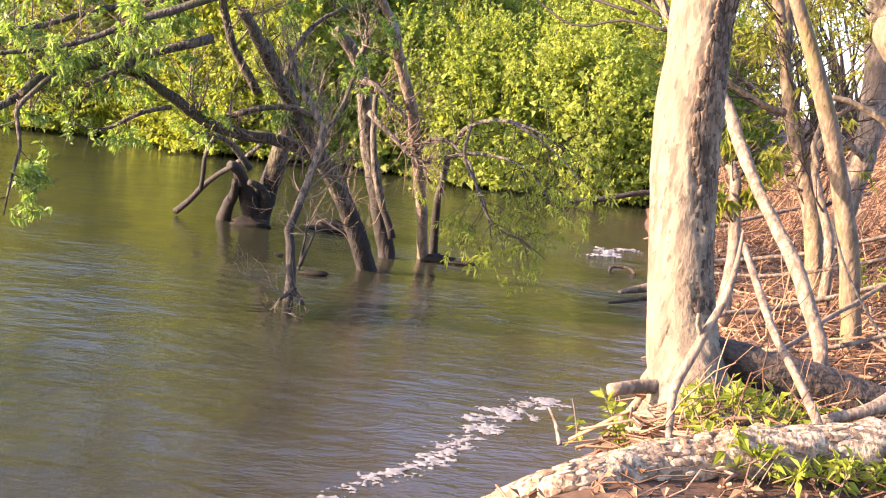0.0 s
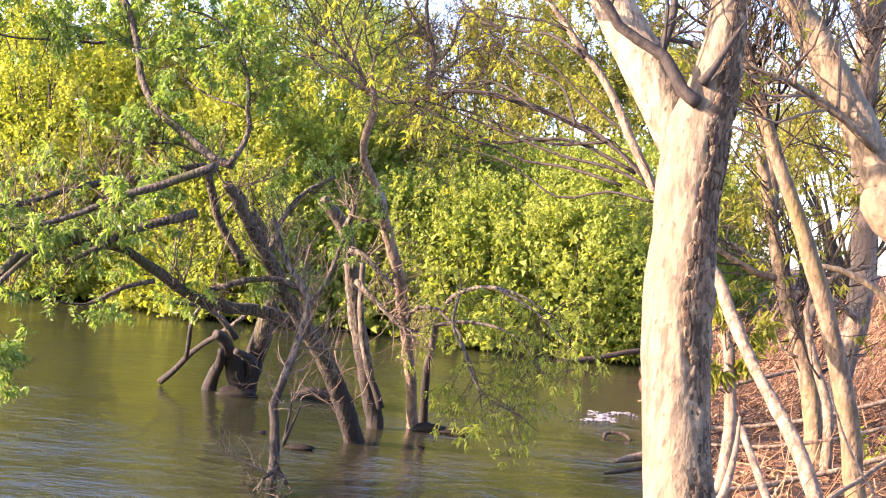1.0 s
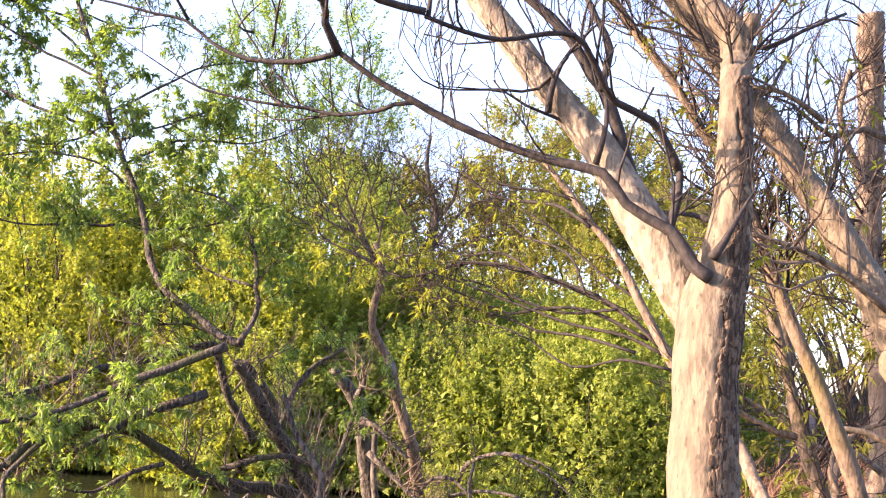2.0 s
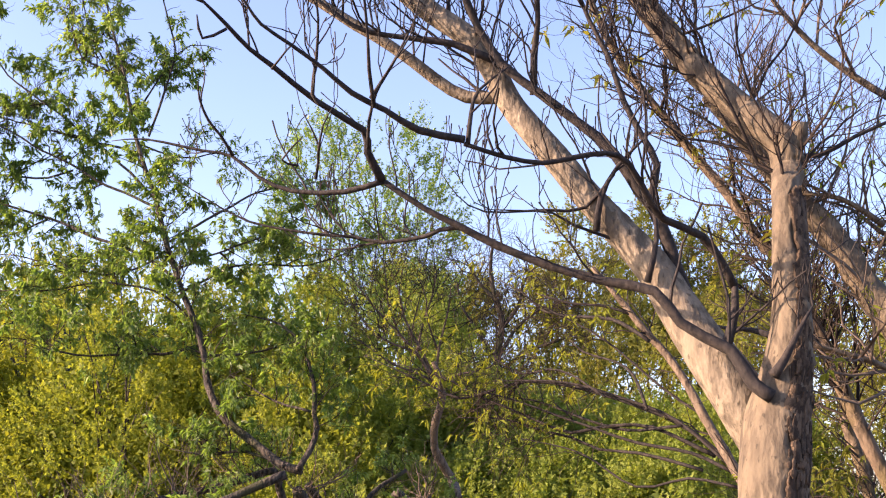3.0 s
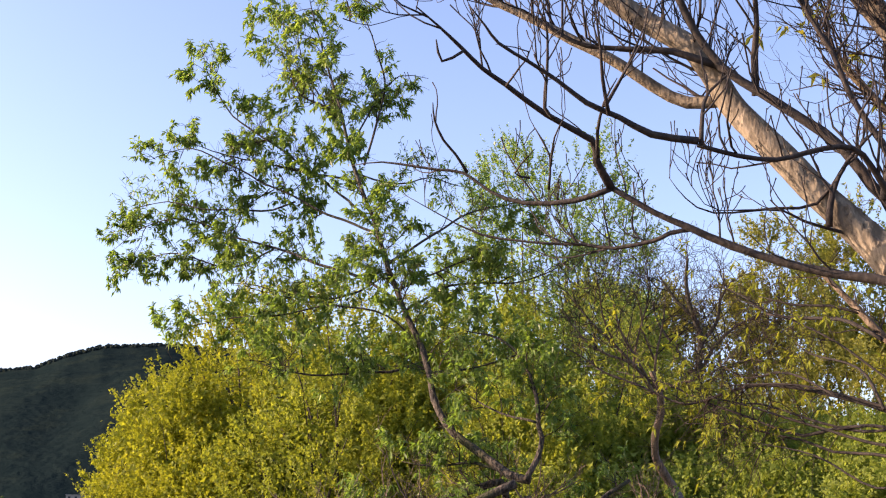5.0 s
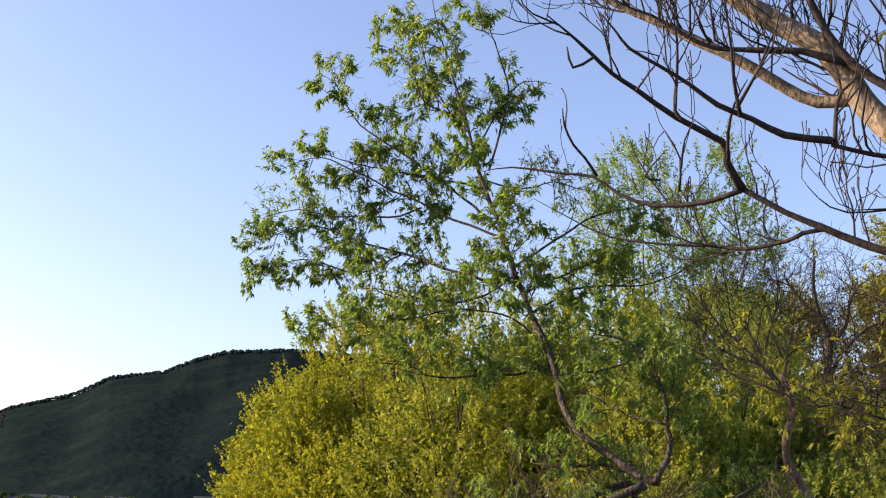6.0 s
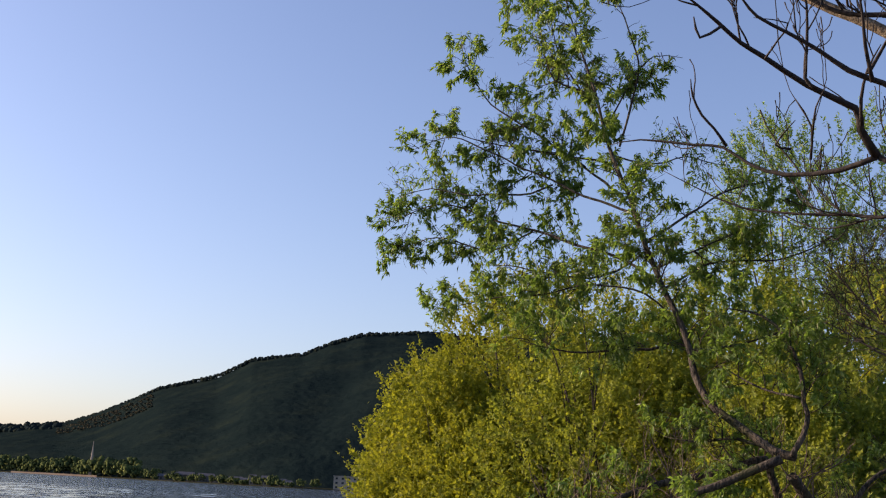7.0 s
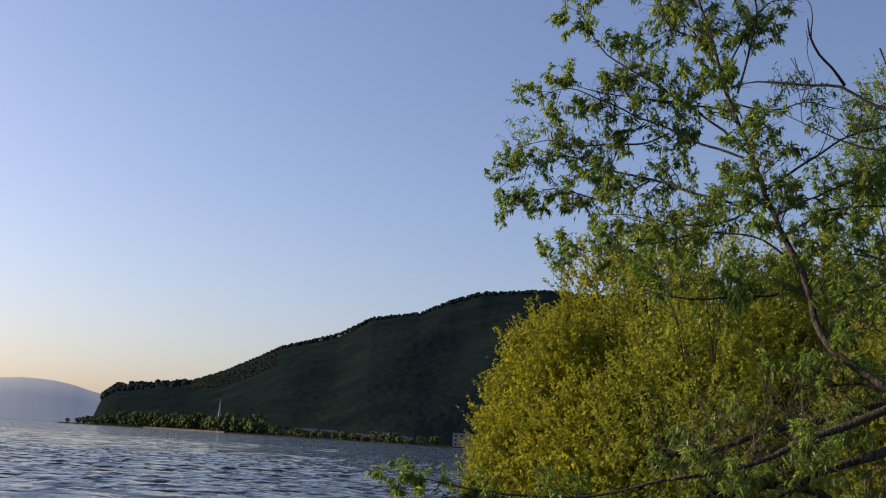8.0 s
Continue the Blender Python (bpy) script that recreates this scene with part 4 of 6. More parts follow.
limb(snag_tree, "branch", [(-0.84, 10.87, 2.01, 0.038), (-0.77, 10.79, 2.17, 0.021), (-0.75, 10.77, 2.23, 0.016)])
limb(snag_tree, "branch", [(-0.66, 10.98, 1.50, 0.033), (-0.45, 10.91, 1.34, 0.027), (-0.21, 10.82, 1.13, 0.020), (-0.05, 10.78, 1.10, 0.016)])
limb(snag_tree, "branch", [(-0.36, 11.39, 0.28, 0.040), (-0.54, 11.37, 0.78, 0.035), (-0.61, 11.33, 1.28, 0.031), (-0.63, 11.28, 1.67, 0.028)])
limb(stump_tree, "trunk", [(-2.01, 13.30, -0.48, 0.209), (-1.98, 13.31, 0.00, 0.134), (-1.88, 13.16, 0.35, 0.120), (-1.76, 12.92, 0.83, 0.100), (-1.68, 12.69, 1.26, 0.083), (-1.72, 12.43, 1.66, 0.067), (-1.83, 12.15, 2.00, 0.052), (-2.04, 11.82, 2.30, 0.035)], sides=12)
limb(stump_tree, "trunk", [(-2.00, 13.26, -0.38, 0.192), (-2.04, 13.27, 0.04, 0.133), (-2.11, 13.00, 0.37, 0.095), (-2.17, 12.77, 0.64, 0.064), (-2.24, 12.66, 0.72, 0.051)], sides=12)
limb(stump_tree, "limb", [(-2.39, 13.37, -0.33, 0.130), (-2.40, 13.38, 0.03, 0.088), (-2.32, 13.11, 0.24, 0.068), (-2.22, 12.87, 0.40, 0.052), (-2.18, 12.65, 0.55, 0.038)])
limb(stump_tree, "limb", [(-2.03, 12.68, 0.56, 0.038), (-1.90, 12.81, 0.47, 0.042), (-1.85, 12.89, 0.37, 0.045)])
limb(stump_tree, "branch", [(-1.96, 12.40, 0.72, 0.037), (-2.08, 12.29, 0.89, 0.032), (-2.25, 12.16, 1.03, 0.027), (-2.59, 11.90, 1.09, 0.018)])
limb(broken_stick, "trunk", [(-2.98, 13.39, 0.01, 0.041), (-2.66, 13.23, 0.33, 0.036), (-2.35, 13.06, 0.63, 0.031), (-1.96, 12.82, 0.97, 0.026)])
limb(broken_stick, "branch", [(-2.58, 12.87, 0.37, 0.029), (-2.55, 12.83, 0.62, 0.026), (-2.50, 12.78, 0.88, 0.022), (-2.41, 12.75, 1.05, 0.019)])
limb(dead_stub, "trunk", [(-1.01, 9.04, -0.34, 0.066), (-1.02, 9.04, 0.00, 0.041), (-1.02, 9.11, 0.18, 0.040), (-1.07, 9.18, 0.44, 0.037), (-1.10, 9.22, 0.58, 0.036), (-1.01, 9.32, 0.90, 0.034), (-0.93, 9.42, 1.30, 0.030), (-1.01, 9.45, 1.50, 0.029), (-1.17, 9.48, 1.71, 0.026), (-1.30, 9.51, 2.02, 0.024)], sides=12)
limb(dead_stub, "branch", [(-1.08, 8.83, 0.40, 0.018), (-1.16, 8.81, 0.40, 0.009)])
limb(dead_stub, "branch", [(-0.98, 8.74, 0.16, 0.022), (-1.03, 8.70, 0.11, 0.017), (-1.08, 8.66, 0.07, 0.013)])
limb(dead_stub, "branch", [(-0.98, 8.74, 0.16, 0.022), (-0.92, 8.71, 0.10, 0.017), (-0.88, 8.68, 0.05, 0.013)])
limb(dead_stub, "branch", [(-0.97, 8.92, 0.31, 0.018), (-0.91, 8.96, 0.49, 0.012), (-0.87, 8.98, 0.61, 0.009)])
limb(dead_stub, "branch", [(-0.97, 8.92, 0.27, 0.013), (-0.95, 8.96, 0.53, 0.009), (-0.95, 8.98, 0.71, 0.007)])
limb(pale_stem_tree, "trunk", [(0.02, 12.10, -0.36, 0.087), (-0.00, 12.11, 0.00, 0.060), (-0.11, 11.74, 0.62, 0.058), (-0.21, 11.38, 1.21, 0.056), (-0.28, 10.89, 1.60, 0.054), (-0.43, 10.69, 2.00, 0.053), (-0.47, 10.58, 2.20, 0.047), (-0.52, 10.80, 2.35, 0.042), (-0.66, 10.68, 2.60, 0.041), (-0.69, 10.56, 2.82, 0.036), (-0.63, 10.44, 3.07, 0.036), (-0.65, 10.32, 3.23, 0.030), (-0.71, 10.30, 3.37, 0.020)], sides=12)
limb(pale_stem_tree, "branch", [(-0.70, 10.47, 3.19, 0.018), (-0.82, 10.39, 3.39, 0.015), (-1.02, 10.28, 3.62, 0.012), (-1.21, 10.17, 3.80, 0.009), (-1.34, 10.08, 3.96, 0.007), (-1.42, 10.01, 4.07, 0.006)])
limb(pale_stem_tree, "branch", [(-0.72, 10.46, 3.26, 0.015), (-0.87, 10.37, 3.46, 0.013), (-1.07, 10.29, 3.52, 0.011), (-1.24, 10.21, 3.61, 0.009), (-1.35, 10.12, 3.74, 0.007), (-1.45, 10.04, 3.88, 0.006)])
limb(pale_stem_tree, "branch", [(-0.70, 10.47, 3.25, 0.015), (-0.67, 10.37, 3.49, 0.012), (-0.62, 10.29, 3.68, 0.010), (-0.58, 10.21, 3.86, 0.008), (-0.56, 10.11, 4.07, 0.006)])
limb(pale_stem_tree, "branch", [(-0.73, 10.46, 3.30, 0.015), (-0.85, 10.35, 3.53, 0.012), (-0.97, 10.23, 3.76, 0.010), (-1.01, 10.13, 3.97, 0.007), (-1.08, 10.05, 4.11, 0.006)])
limb(pale_stem_tree, "branch", [(-0.70, 10.47, 3.22, 0.013), (-0.87, 10.40, 3.29, 0.011), (-1.07, 10.31, 3.35, 0.010), (-1.30, 10.18, 3.50, 0.007), (-1.49, 10.08, 3.59, 0.006)])
limb(pale_stem_tree, "branch", [(-0.87, 10.43, 3.47, 0.011), (-0.80, 10.30, 3.73, 0.009), (-0.72, 10.18, 3.96, 0.007), (-0.69, 10.08, 4.14, 0.006)])
limb(pale_stem_tree, "branch", [(-1.03, 10.39, 3.64, 0.010), (-1.12, 10.24, 3.87, 0.008), (-1.13, 10.14, 4.05, 0.007), (-1.16, 10.02, 4.23, 0.006)])
limb(pale_stem_tree, "branch", [(-0.70, 10.47, 3.19, 0.013), (-0.47, 10.40, 3.29, 0.011), (-0.22, 10.33, 3.34, 0.008), (0.02, 10.21, 3.53, 0.006)])
limb(pale_stem_tree, "branch", [(-0.68, 10.44, 3.50, 0.010), (-0.77, 10.30, 3.73, 0.008), (-0.78, 10.20, 3.91, 0.007), (-0.84, 10.08, 4.09, 0.006)])
limb(arching_sapling, "trunk", [(0.11, 12.43, -0.38, 0.074), (0.10, 12.44, 0.00, 0.050), (0.07, 12.09, 0.61, 0.040), (0.11, 11.76, 1.11, 0.032), (0.19, 11.59, 1.33, 0.028), (0.30, 11.44, 1.48, 0.025), (0.56, 11.20, 1.57, 0.021), (0.87, 10.90, 1.54, 0.015), (1.17, 10.53, 1.37, 0.009)], sides=10)
limb(arching_sapling, "branch", [(0.14, 10.79, 1.31, 0.014), (0.32, 10.61, 1.15, 0.013), (0.44, 10.35, 0.87, 0.011), (0.59, 10.12, 0.66, 0.010), (0.86, 9.85, 0.57, 0.009), (1.03, 9.66, 0.47, 0.008)])
limb(arching_sapling, "branch", [(0.10, 10.88, 1.16, 0.019), (0.41, 10.71, 1.26, 0.016), (0.83, 10.44, 1.17, 0.011), (1.15, 10.09, 0.80, 0.006)])
limb(arching_sapling, "branch", [(0.28, 10.69, 1.50, 0.016), (0.26, 10.58, 1.20, 0.013), (0.44, 10.44, 0.92, 0.011), (0.56, 10.30, 0.63, 0.008), (0.60, 10.19, 0.39, 0.006)])
limb(arching_sapling, "branch", [(-0.19, 10.88, 1.18, 0.021), (-0.08, 10.84, 1.33, 0.019), (0.14, 10.79, 1.33, 0.016)])
limb(arching_sapling, "branch", [(0.62, 10.48, 1.59, 0.016), (0.93, 10.25, 1.45, 0.011), (1.19, 10.02, 1.24, 0.007), (1.29, 9.89, 1.11, 0.005)])
limb(bare_tree, "trunk", [(-0.60, 34.29, 0.30, 0.200), (-0.60, 34.15, 5.32, 0.134), (-0.62, 34.04, 6.30, 0.113), (-0.53, 33.91, 7.28, 0.092), (-0.76, 33.77, 8.10, 0.074), (-0.90, 33.62, 8.92, 0.056), (-0.82, 33.48, 9.57, 0.042)], sides=10)
limb(bare_tree, "branch", [(-0.59, 34.04, 6.30, 0.067), (-0.06, 33.94, 7.13, 0.051), (0.60, 33.85, 7.70, 0.037), (1.25, 33.79, 7.95, 0.025)])
limb(bare_tree, "branch", [(-0.53, 33.94, 7.12, 0.067), (-0.06, 33.84, 7.78, 0.051), (0.10, 33.72, 8.44, 0.037), (0.43, 33.63, 8.93, 0.025)])
limb(bare_tree, "branch", [(-0.73, 33.80, 7.94, 0.067), (-1.23, 33.70, 8.42, 0.047), (-1.65, 33.56, 9.07, 0.025)])
limb(bare_tree, "branch", [(-0.60, 34.10, 5.81, 0.067), (0.27, 34.03, 6.48, 0.052), (1.25, 33.96, 6.81, 0.038), (2.07, 33.85, 7.30, 0.025)])
limb(bare_tree, "branch", [(-0.62, 34.06, 6.14, 0.067), (-1.22, 33.94, 6.95, 0.051), (-1.72, 33.80, 7.76, 0.036), (-1.89, 33.67, 8.41, 0.025)])

# ---- twigs and leaves of the traced trees ----


def dress(ob, seed, counts, lengths, leaf_n=0, leaf_size=0.07, material=None, twig=None, keep=None, low=0.1, lift=0.15, droop=0.0, out=0.8, along=0.5, curl=0.25, width=0.3, sides=3, least=0.0015, lowest=-0.5, cap=0, k=5, end=0.35, bud=1.0, high=1.0, each=4, hang=0.5, spread=0.9, tip=0.35, stretch=1.0, clear=None):
    """Twigs in up to three orders on a tree's limbs, and leaves on the last two."""
    rng = np.random.RandomState(seed)
    lines = polylines(ob, low, keep=keep)
    batches = []
    for n, length in zip(counts, lengths):
        g = grow(rng, lines, n, length, k=k, lift=lift, droop=droop, out=out, along=along, curl=curl, low=0.1, least=least, end=end, bud=bud, high=high)
        g = g[g[:, -1, 2] > lowest]
        batches.append(g)
        lines = g
    bundle("twigs" if sum(counts) < 61 else "brushwood", batches, twig or TWIG, ob, sides)
    if leaf_n:
        tail = batches[-1] if len(batches) < 2 else np.concatenate([batches[-2], batches[-1]])
        if clear:
            tail = tail[~((tail[:, -1, 0] > clear[0]) & (tail[:, -1, 2] < clear[1])) | (rng.uniform(0, 1, len(tail)) < 0.6)]
            tail = tail[rng.uniform(0, 1, len(tail)) < np.interp(tail[:, -1, 2], [clear[2], clear[2] + 1.6], [0.32, 1.0])]
        if cap:
            tail = thinned(rng, tail, 0.3, cap)
        leaf_part("foliage", tufts(rng, tail, leaf_n // each, each, leaf_size, width, low=tip, droop=hang, spread=spread, stretch=stretch), material, ob)


# stout upturned shoots with blunt buds on the bare pale tree
dress(bank_tree, 11, (115, 250, 190), (0.55, 0.32, 0.17), keep=list(range(3, len(GROWN["bank_tree"]))), lift=0.42, along=0.6, out=0.75, curl=0.19, twig=BARK_BRANCH, least=0.0026, k=6, end=0.5, bud=1.4, sides=4)
dress(bank_tree, 51, (95, 380, 620), (0.75, 0.42, 0.24), keep=[0, 2, 3], low=0.55, lift=0.28, along=0.6, out=0.7, curl=0.22, twig=TWIG, least=0.0026, k=6, end=0.5)
dress(leaning_tree, 12, (60, 260, 560), (0.9, 0.5, 0.28), keep=[1, 2, 3, 4, 5], lift=0.25, leaf_n=600, leaf_size=0.065, material=LEAF_FAR, twig=TWIG_PALE, each=5, hang=0.8)
dress(leaning_tree, 52, (30, 150, 420), (1.1, 0.6, 0.3), keep=[0], low=0.65, lift=0.3, twig=TWIG_PALE)
dress(leaning_sapling, 24, (140, 460, 500), (0.55, 0.38, 0.22), lift=0.12, leaf_n=1500, leaf_size=0.06, material=LEAF_FAR, low=0.5, droop=0.15, each=5, hang=0.8)
dress(lichen_tree, 13, (110, 520, 1200), (0.85, 0.5, 0.28), lift=0.3, leaf_n=600, leaf_size=0.08, material=LEAF_TUFT, low=0.35, k=6, each=6, hang=0.8)
dress(bare_tree, 25, (80, 340, 700), (1.7, 1.0, 0.6), low=0.3, lift=0.15, least=0.006)
dress(forest_tree, 14, (80, 340, 800), (1.3, 0.7, 0.35), low=0.35, lift=0.2)
dress(yellow_tufted_tree, 15, (50, 180, 400), (0.9, 0.45, 0.22), low=0.3, leaf_n=1500, leaf_size=0.08, material=LEAF_TUFT, each=6, hang=0.9)
dress(twin_sapling, 16, (20, 60, 120), (0.7, 0.4, 0.2), low=0.3)
dress(bank_sapling, 17, (10, 30, 40), (0.4, 0.25, 0.15), low=0.5, leaf_n=420, leaf_size=0.11, material=LEAF_TUFT, each=6, hang=1.1)
dress(pale_stem_tree, 18, (90, 420, 800), (0.7, 0.4, 0.25), keep=list(range(1, 10)), lift=0.2, low=0.2, twig=TWIG)
dress(arching_sapling, 19, (70, 240, 420), (0.55, 0.4, 0.25), keep=[0, 1, 2, 3, 5], low=0.4, droop=0.5, lift=0.0, leaf_n=3200, leaf_size=0.06, material=LEAF_LIME, lowest=0.05)
dress(snag_tree, 20, (60, 200, 260), (0.55, 0.35, 0.2), keep=[1, 2, 3], low=0.2, twig=TWIG_PALE)
dress(stump_tree, 21, (16, 60, 120), (0.7, 0.4, 0.25), keep=[0, 4], low=0.5, leaf_n=2200, leaf_size=0.07, material=LEAF_LIME)
dress(dead_stub, 22, (50, 160, 240), (0.5, 0.35, 0.2), low=0.4, twig=TWIG_PALE)
dress(willow_tree, 23, (520, 2400, 4000), (0.40, 0.27, 0.16), keep=[n for n in range(1, 36) if n not in (14, 15, 16, 17, 28)], low=0.15, lift=0.15, leaf_n=56000, leaf_size=0.060, material=LEAF_NEAR, width=0.34, lowest=0.1, cap=4, curl=0.28, each=5, hang=0.65, spread=0.6, tip=0.45, stretch=2.6, clear=(-1.5, 2.5, 3.0))
dress(willow_tree, 63, (60, 260, 520), (0.42, 0.28, 0.16), keep=[14, 15, 16, 17, 28], low=0.15, lift=0.15, leaf_n=4200, leaf_size=0.06, material=LEAF_NEAR, width=0.3, each=5, hang=0.65, spread=0.6, tip=0.45, stretch=2.6)
dress(willow_tree, 43, (90, 360, 500), (0.7, 0.4, 0.22), keep=[0, 1, 2, 3], low=0.05, lift=0.3, twig=TWIG_PALE, lowest=0.05)

# ---- willow thicket on the far bank ----


def thicket(name, label, seed, base, width, depth, height, clumps, per, leaf_n, leaf_size, material, low=0.08, group="willows on the far bank", shoot=0.7, wide=0.6, inner=0.2, up=0.8, category="tree"):
    """A many-stemmed tree: stems from the root to clump centres over the crown, upturned shoots there, leaves along the shoots."""
    rng = np.random.RandomState(seed)
    ob = thing(name, label, category, group)
    x0, y0 = base
    z0 = float(ground_height(x0, y0))
    half = np.array([width / 2, depth / 2, height])
    # even spread of clumps over the upper half of a lumpy ellipsoid
    e = low + (1 - low) * (np.arange(clumps) + rng.uniform(0, 1, clumps)) / clumps
    a = np.arange(clumps) * 2.39996 + rng.normal(size=clumps) * 0.25
    flat = np.sqrt(np.clip(1 - (e * 0.97) ** 2.6, 0, 1))
    way = np.stack([np.cos(a) * flat, np.sin(a) * flat, e], 1)
    bulge = 0.86 + lumps(way, 0.20, 3.2, seed)
    c = np.array([x0, y0, z0]) + way * bulge[:, None] * half
    c[:, 2] = np.maximum(c[:, 2], 0.25)
    k = 8
    u = np.linspace(0, 1, k)[None, :, None]
    root = np.array([x0, y0, z0 - 0.2]) + rng.normal(size=(clumps, 3)) * np.array([0.35, 0.3, 0])
    mid = root * 0.45 + c * 0.55 + np.stack([rng.normal(size=clumps) * 0.2, rng.normal(size=clumps) * 0.2, 0.12 * height * np.ones(clumps)], 1)
    P = (1 - u) ** 2 * root[:, None] + 2 * u * (1 - u) * mid[:, None] + u ** 2 * c[:, None]
    R = np.linspace(1, 0.12, k)[None] * rng.uniform(0.03, 0.055, clumps)[:, None] * min(height / 6, 1.3)
    stems = np.concatenate([P, R[..., None]], -1)
    for j, s in enumerate(stems[::3]):
        kind = "trunk" if j < 4 else "branch"
        w, qq = tubes(s[None, :, :3], s[None, :, 3] * (1.7 if j < 4 else 1), 6)
        part(kind, mesh_of(kind, w, [qq], BARK_WILLOW), ob)
    # shoots: outward and up from round each clump centre
    n = clumps * per
    pick = np.repeat(np.arange(clumps), per)
    outward = unit(way * np.array([1, 1, 0.6]))[pick]
    ball = unit(rng.normal(size=(n, 3))) * rng.uniform(0, 1, (n, 1)) ** 0.6
    size = rng.uniform(0.7, 1.25, clumps)[pick, None] * shoot
    d = unit(outward * 0.7 + ball * 0.9 + np.array([0, 0, up * 0.6]))
    span = size * rng.uniform(0.5, 1.1, (n, 1))
    start = c[pick] + ball * size * 0.75 - outward * size * 0.5
    t = np.linspace(0, 1, 5)[None, :, None]
    P = start[:, None] + d[:, None] * span[:, None] * t + np.array([0, 0, 1.0]) * (span * 0.22 * (up - 0.5))[:, None] * t ** 2
    P[..., 2] = np.maximum(P[..., 2], 0.1)
    shoots = np.concatenate([P, np.full((n, 5, 1), 0.006) * np.linspace(1, 0.4, 5)[None, :, None]], -1)
    bundle("brushwood", [shoots[::8]], TWIG, ob, 3)
    # leaves crowd along the shoots, and some fill the shade within the crown
    m = int(leaf_n * (1 - inner))
    row, u = rng.randint(0, n, m), rng.uniform(0.1, 1, m) * 4
    i = np.minimum(u.astype(int), 3)
    w = (u - i)[:, None]
    s = shoots[row, i, :3] * (1 - w) + shoots[row, i + 1, :3] * w + rng.normal(size=(m, 3)) * leaf_size * 0.35
    v = blades(rng, s, unit(d[row] * 0.5 + rng.normal(size=(m, 3)) * 0.7), leaf_size, wide)
    f = leaf_n - m
    body = way[rng.randint(0, clumps, f)] * rng.uniform(0.35, 0.85, (f, 1)) * half + rng.normal(size=(f, 3)) * 0.25 + np.array([x0, y0, z0])
    body[:, 2] = np.maximum(body[:, 2], 0.15)
    leaf_part("foliage", np.concatenate([v, blades(rng, body, unit(rng.normal(size=(f, 3))), leaf_size * 1.8, 0.8)]), material, ob, corners=3)
    return ob


for n, (x, y, w, d, h) in enumerate([(-14.2, 28.4, 5.0, 5, 6.4), (-11.8, 29.0, 6.2, 6, 8.6), (-8.8, 26.2, 6.2, 6, 7.6), (-5.8, 27.2, 6.2, 6, 8.3), (-3.0, 27.4, 6.2, 6, 6.6),
                                     (-0.6, 27.0, 5.2, 5, 5.3), (2.4, 28.0, 6, 6, 4.6), (-10, 33, 8, 6, 9.8), (-4.5, 33, 8, 6, 8.6), (5.6, 29.0, 6, 5, 4.8), (0.8, 32, 8, 6, 5.0), (1.6, 24.0, 4.8, 4, 4.2), (4.4, 25.6, 4.8, 4, 4.6), (-12.8, 27.2, 4.6, 4, 5.6), (-4.3, 24.2, 5.0, 4, 5.7), (-7.2, 26.6, 4.6, 4, 6.2), (-1.6, 24.6, 4.2, 4, 3.8)]):
    thicket("willow_thicket", "dense lime-green willow thicket on the far bank" if x > -9 else "dense golden-green willow thicket on the far bank", 100 + n, (x, y), w, d, h, 120, 16, 18000 if y > 31 else 65000, 0.071, LEAF_LIME if x > -4 else LEAF_MID if x > -9 else LEAF_FAR, low=0.03, shoot=0.6, wide=0.85)

for n, (x, y, w, h) in enumerate([(-11.5, 25.4, 2.8, 4.4), (-12.3, 26.3, 3.4, 4.2), (-9.9, 25.8, 3.4, 3.6), (0.9, 22.9, 3.2, 3.4), (2.6, 22.7, 3.2, 3.6), (3.9, 23.2, 3.0, 3.4), (-13.2, 27.3, 3.6, 2.2), (-10.8, 27.4, 4, 2.2), (-8.4, 24.9, 4, 2.0), (-6.2, 25.4, 4, 2.2), (-4.2, 25.8, 4, 2.0), (-2.2, 25.4, 4, 2.2), (-0.6, 24.2, 3.6, 2.0), (1.4, 25.4, 4, 2.2), (3.4, 26.8, 4, 2.2), (5.6, 26.4, 4, 2.4), (2.6, 24.8, 3.4, 1.6), (4.6, 24.6, 3.6, 1.8), (0.4, 24.4, 3.4, 1.8)]):
    thicket("willow_shrub", "low willow shrub hanging over the far waterline", 120 + n, (x, y), w, 3.0, h, 48, 14, 12500, 0.078, LEAF_LIME if x > -4 else LEAF_MID if x > -9 else LEAF_FAR, low=0.02, shoot=0.5, wide=0.8, group="shrubs on the far waterline", up=0.4, category="shrub")

for n, (x, y, w, d, h) in enumerate([(2.2, 40, 7, 7, 12.2), (-3.0, 42, 7.5, 7, 12.8), (7.5, 38, 8, 7, 10.4), (4.9, 36, 7, 7, 11.0), (12.5, 35, 8, 7, 9.0), (9.5, 27, 6, 5, 6.6), (14, 25, 7, 6, 7.0), (11.0, 19, 5, 5, 5.5), (3.2, 33, 6, 5, 7.4), (7.4, 32, 6, 5, 7.6), (0.6, 35, 6, 5, 8.0)]):
    thicket("olive_tree", "open-crowned spring tree with yellowish olive leaves", 140 + n, (x, y), w, d, h, 46, 20, 30000 if n < 4 else 14000, 0.105, LEAF_OLIVE, low=0.72 if n < 4 else 0.5, group="trees behind the bank", shoot=0.85, inner=0.0, up=0.6)

thicket("tall_willow", "tall grey-green willow rising behind the thicket", 160, (-4.9, 35.5), 9.0, 6, 13.6, 120, 18, 64000, 0.085, LEAF_NEAR, low=0.35, group="", shoot=0.8, inner=0.1)

